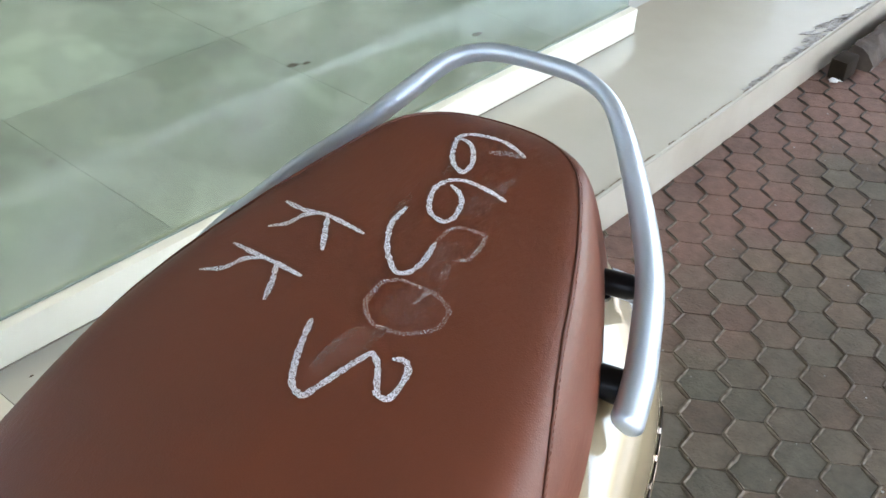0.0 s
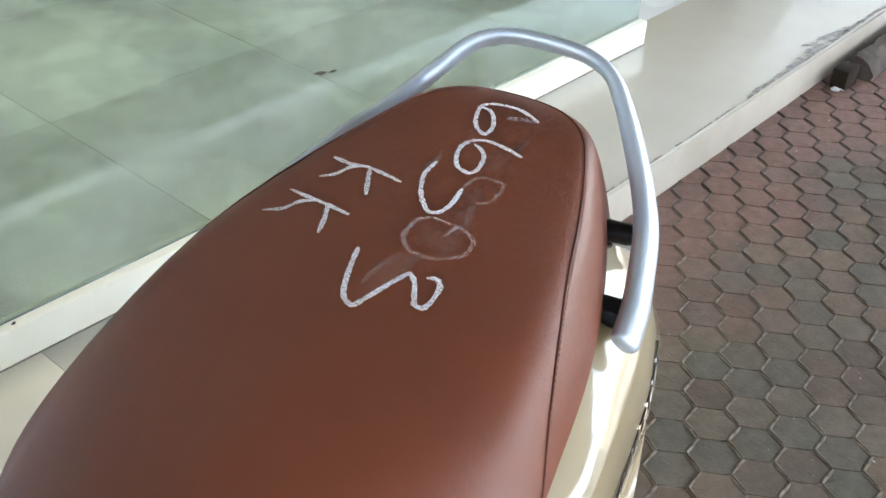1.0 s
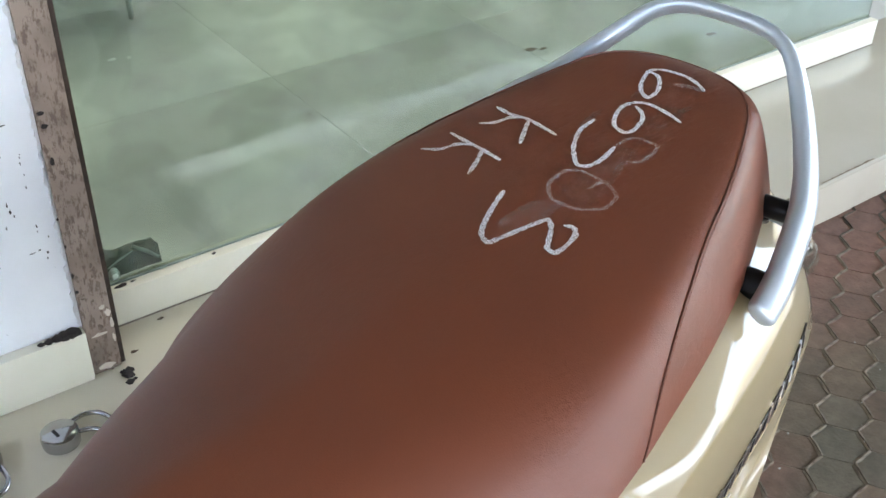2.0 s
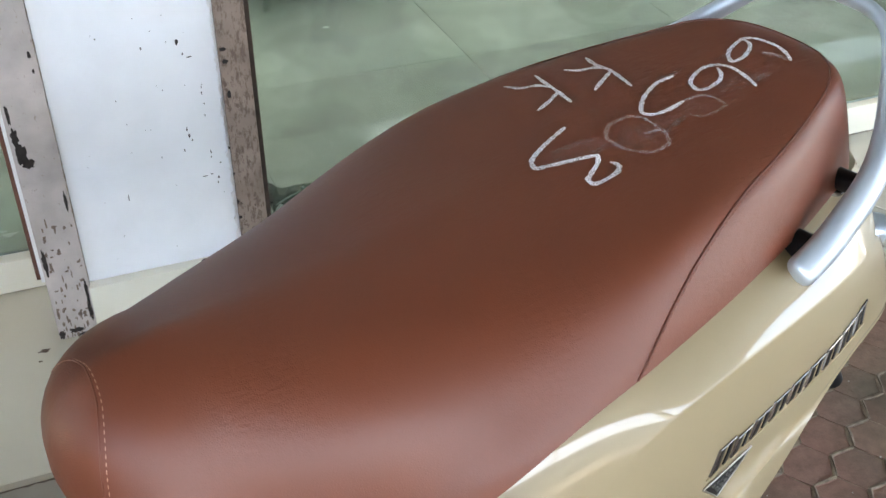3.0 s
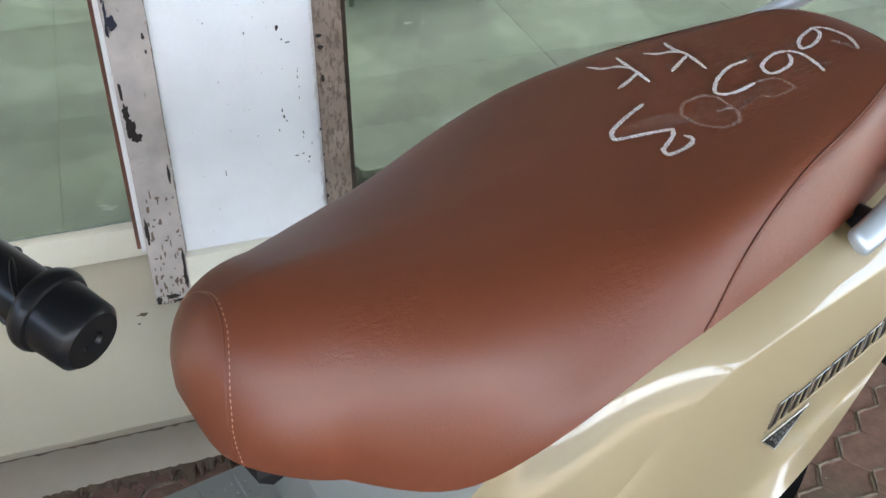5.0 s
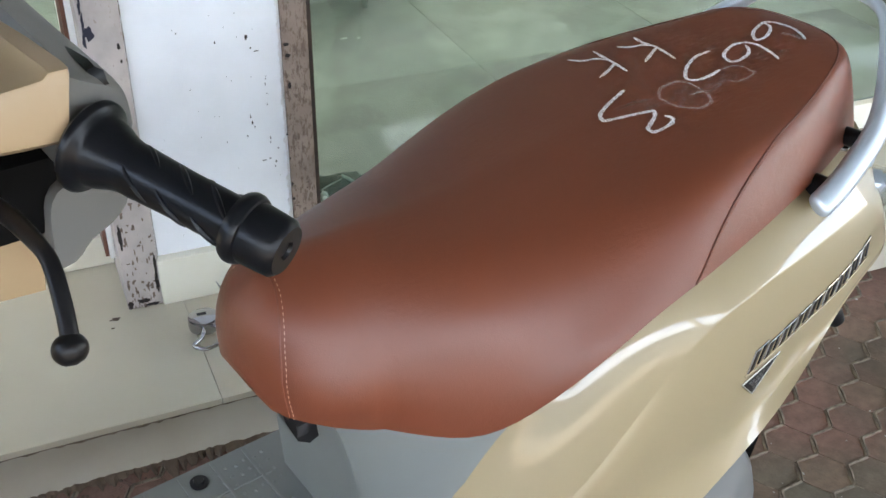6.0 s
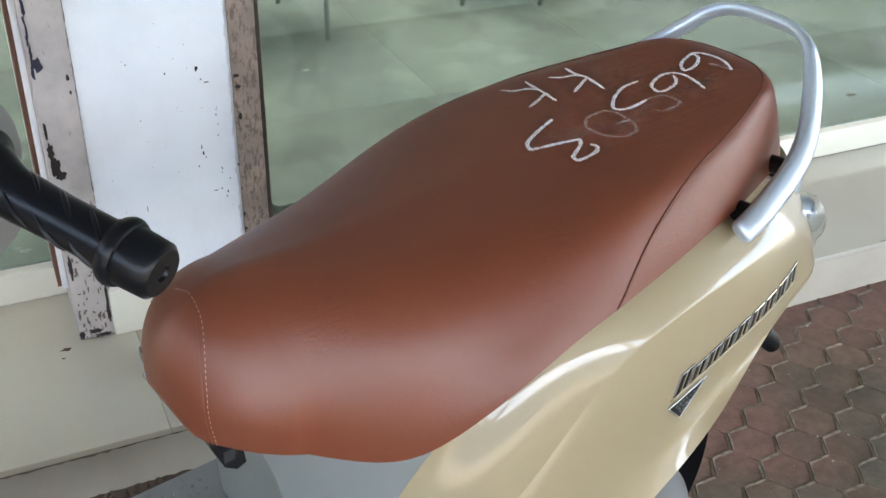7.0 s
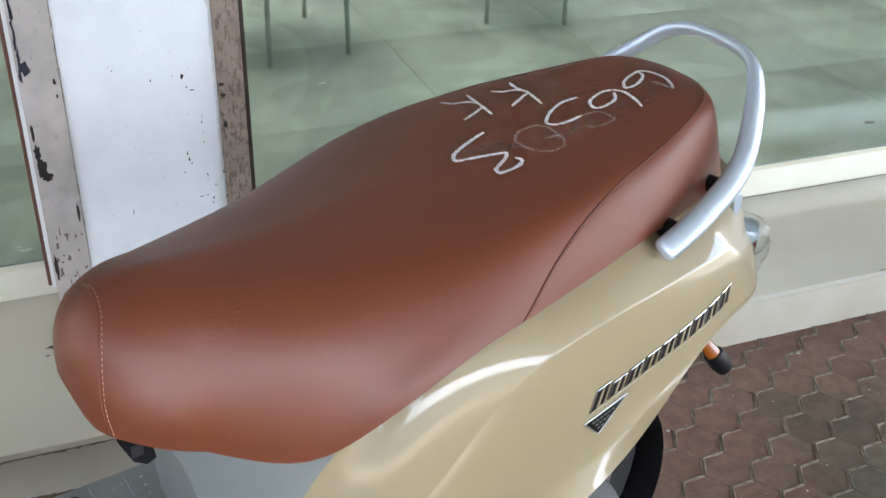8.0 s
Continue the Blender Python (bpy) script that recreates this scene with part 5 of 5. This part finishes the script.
# the platform's front runs slightly askew to the glass
for ob in (platform, cement, edge_chips, mortar_shade_line):
    ob.matrix_world = pose(0.2, FRONT - 0.004, 0, 0, 0, 0.6) @ pose(-0.2, -FRONT, 0)
# marks on the shop floor
thing("floor_dirt", joined(flake(1.80, 1.94, 0.020, 1801, TOP + 0.0008), flake(1.83, 1.925, 0.010, 1802, TOP + 0.0008), flake(1.17, 1.951, 0.004, 1803, TOP + 0.0008), flake(2.25, 1.75, 0.016, 1805, TOP + 0.0008)), DIRT, "dark dirt specks on the shop floor", "dirt", "stuff", smooth=False)
thing("floor_crumbs", joined(flake(0.91, 2.46, 0.010, 1811, TOP + 0.0008), flake(0.95, 2.45, 0.006, 1812, TOP + 0.0008), flake(0.083, 1.735, 0.016, 1813, TOP + 0.0008), flake(0.07, 1.75, 0.008, 1814, TOP + 0.0008)), WHITE, "white crumbs on the shop floor", "crumbs", "stuff", smooth=False)
thing("sill_chips", joined(flake(0.556, 1.487, 0.010, 1821, TOP + 0.0684), flake(0.575, 1.489, 0.005, 1822, TOP + 0.0684), flake(0.72, 1.486, 0.005, 1823, TOP + 0.0684)), STAIN, "dark chips in the sill paint", "paint chips", "stuff", smooth=False)
# packet and lid left on the sill behind the glass
packet = tagged(new("plastic_packet"), "crumpled dark green plastic packet on the sill behind the glass", "packet")
packet.location = (0.590, 1.535, TOP + 0.068)
rows = []
for i in range(9):
    a = i / 8
    rows.append([(-0.048 + 0.096 * a, -0.020 + 0.004 * rng.random(), 0.0), (-0.048 + 0.096 * a, -0.021 + 0.005 * rng.random(), 0.012 + 0.004 * rng.random()), (-0.047 + 0.096 * a, -0.012 + 0.004 * rng.random(), 0.030 + 0.010 * rng.random() - 0.012 * abs(a - 0.5)), (-0.048 + 0.096 * a, 0.004 + 0.004 * rng.random(), 0.040 + 0.008 * rng.random() - 0.014 * a), (-0.048 + 0.096 * a, 0.018, 0.022 + 0.01 * rng.random()), (-0.048 + 0.096 * a, 0.020, 0.0)])
part("bag", loft(rows, True, True), DARKGREEN, packet, "dark green crumpled plastic", smooth=False)
part("fold", tube([(0.006, -0.010, 0.042), (0.024, -0.016, 0.030), (0.044, -0.020, 0.012)], [0.003, 0.004, 0.003], 8), CLEAR_FOLD, packet, "bright folded rim")
part("fold", tube([(-0.044, -0.019, 0.020), (-0.020, -0.017, 0.030), (0.004, -0.014, 0.036)], [0.001, 0.0018, 0.001], 8), CLEAR_FOLD, packet, "bright folded rim")
part("scrap", lump(-0.036, -0.019, 0.0, 0.012, 1902, 1.6), WHITE, packet, "white scrap")
lid = tagged(new("round_lid"), "black round plastic lid leaning by the pillar behind the glass", "lid")
lid.matrix_world = pose(0.536, 1.545, TOP + 0.094, 25, 0, 0)
part("disc", turned([(0, 0.018), (0.1, 0.022), (0.8, 0.022), (1, 0.019)], (0, 0, 0), (0, 0, 0.012), 24), RUBBER, lid)
part("neck", turned([(0, 0.012), (1, 0.015)], (0, 0, -0.026), (0, 0, 0), 18), BLACK, lid)

# ---- tiles of the platform and of the shop floor ----
def tile_mesh(name, w, d, h, r, mat):
    return mesh_of(name, *box(0, w, 0, d, 0, h, r), mat)


step = 0.51
tile_top = tile_mesh("tile", step - 0.0010, 1.56 - FRONT - 0.003, 0.012, 0.0012, TILE_MATT)
tile_long = tile_mesh("tile", 3.10, 1.56 - FRONT - 0.006, 0.012, 0.0012, TILE)
tile_riser = tile_mesh("tile", 6 * step - 0.0012, 0.010, TOP + 0.0078, 0.0012, RISER)
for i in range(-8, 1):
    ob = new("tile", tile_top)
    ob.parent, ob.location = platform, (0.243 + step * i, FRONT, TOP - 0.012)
ob = new("tile", tile_long)
ob.parent, ob.location = platform, (0.243 + step, FRONT + 0.003, TOP - 0.012)
for i in range(-2, 2):
    ob = new("tile", tile_riser)
    ob.parent, ob.location = platform, (0.55 + 6 * step * i, FRONT + 0.004, -0.0205)
inner_tile = tile_mesh("tile", 0.599, 0.599, 0.008, 0.001, INSIDE)
for i in range(-7, 9):
    for j in range(9):
        ob = new("tile", inner_tile)
        ob.parent, ob.location = inner_floor, (1.19 + 0.6 * (i - 0), 1.565 + 0.6 * j, TOP - 0.0075)

# ---- chairs inside the shop ----
def chair(x, y, turn):
    ob = tagged(new("chair"), "dark tubular metal chair standing on the shop floor", "chair", "chairs in the shop")
    for sx in (-1, 1):
        part("leg", tube(spline([(sx * 0.13, -0.18, 0.0), (sx * 0.125, -0.175, 0.25), (sx * 0.12, -0.16, 0.45)], 8), 0.008, 10), DARKSTEEL, ob)
        part("leg", tube(spline([(sx * 0.15, 0.20, 0.0), (sx * 0.14, 0.17, 0.45), (sx * 0.14, 0.21, 0.85)], 8), 0.008, 10), DARKSTEEL, ob)
    part("seat", box(-0.21, 0.21, -0.21, 0.21, 0.44, 0.475, 0.012), DARKSTEEL, ob, "dark seat board")
    part("backrest", box(-0.19, 0.19, 0.20, 0.225, 0.62, 0.84, 0.01), DARKSTEEL, ob, "dark backrest")
    ob.matrix_world = pose(x, y, TOP, 0, 0, turn)
    return ob


chair_one = chair(0.89, 2.83, 10)
for x, y, a in ((1.75, 2.95, -20), (2.6, 3.2, 30)):
    copy_thing(chair_one, pose(x, y, TOP, 0, 0, a))

# ---- pavers: six-cornered pieces with sunk joints ----
pavement = thing("pavement", ([(-6, -3, -0.0052), (9, -3, -0.0052), (9, FRONT + 0.055, -0.0052), (-6, FRONT + 0.012, -0.0052)], [(0, 1, 2, 3)]), GROUT, "six-cornered reddish and grey concrete pavers with sandy joints", "pavement", "structure", smooth=False)
PITCH, FIRST = 0.0782, radians(-27.0)
ROW = np.array([math.cos(FIRST + math.pi / 3), math.sin(FIRST + math.pi / 3)])     # along a tight row
ACROSS = np.array([ROW[1], -ROW[0]])


def hexagon(r, seed):
    """One paver. Its two ends butt tightly in the row; the four sides carry half of a raised mortar bead. Also tells which faces are mortar."""
    rng = random.Random(seed)
    n = 18
    wob = [0.955 + 0.075 * rng.random() for _ in range(n)]
    rise = [0.0018 * rng.random() ** 2 for _ in range(n)]
    tight = [1.0 if i % 9 in (1, 2) else 0.5 if i % 9 in (0, 3) else 0.0 for i in range(n)]
    rings = []
    for k, z, kt, zt, loose in ((1.0, -0.010, 1.0, -0.010, 0), (1.0, -0.0010, 0.999, -0.0064, 0), (0.968, 0.0, 0.982, -0.0041, 0.4), (0.922, -0.0020, 0.965, -0.0034, 1), (0.900, -0.0036, 0.94, -0.0033, 1), (0.82, -0.0031, 0.84, -0.0031, 1)):
        ring = []
        for i in range(n):
            a = FIRST + math.pi / 6 + i * 2 * math.pi / n
            reach = math.cos(math.pi / 6) / math.cos((i % 3) * math.pi / 9 - math.pi / 6)
            size = r * (k + (kt - k) * tight[i]) * (1 + (wob[i] - 1) * loose * (1 - 0.7 * tight[i])) * reach
            p = size * np.array([math.cos(a), math.sin(a)])
            p = p + ACROSS * float(p @ ACROSS) * 0.055
            ring.append((p[0], p[1], z + (zt - z) * tight[i] - rise[i] * (0 < loose < 1)))
        rings.append(ring)
    v, f = loft(rings, True)
    v.append((0, 0, -0.0032))
    top = 5 * n
    marks = [0 if row > (2 if (j % 9) > 2 else 0) else 1 for row in range(5) for j in range(n)]
    return v, f + [(top + i, top + (i + 1) % n, top + n) for i in range(n)], marks + [0] * n


def two_tone(me, marks):
    me.materials.append(GROUT)
    me.polygons.foreach_set("material_index", marks)
    return me


hex_radius = (PITCH - 0.0004) / math.sqrt(3)
kinds = [hexagon(hex_radius, s) for s in range(8)]
shared = [two_tone(mesh_of("paver", v, f, PAVER), marks) for v, f, marks in kinds]
a1 = ROW * PITCH * 0.54 + ACROSS * 0.0715
a2 = ROW * PITCH
rng = random.Random(5)
spots = []
for i in range(-90, 120):
    for j in range(-90, 120):
        c = np.array([1.441, 1.031]) + i * a1 + j * a2
        if -3.1 < c[0] < 5.5 and -2.2 < c[1] < FRONT + 0.055:
            spots.append((float(c[0]), float(c[1])))
spots.sort(key=lambda c: abs(c[0] - 1.45) * 0.75 + abs(c[1] - 0.70))
rest, rest_marks = [], []
for k, (x, y) in enumerate(spots):
    tilt = pose(x, y, -0.0008 * rng.random(), rng.uniform(-0.8, 0.8), rng.uniform(-0.8, 0.8), 180 * rng.randrange(2) + rng.uniform(-0.6, 0.6))
    kind = kinds[rng.randrange(8)]
    if k < 300:
        ob = new("paver", shared[kinds.index(kind)])
        ob.parent = pavement
        ob.matrix_world = tilt
    else:
        rest.append(placed(kind[:2], tilt))
        rest_marks += kind[2]
far = part("pavers_beyond", joined(*rest), PAVER_FAR, pavement)
two_tone(far.data, rest_marks)
tagged(far, kind="stuff")
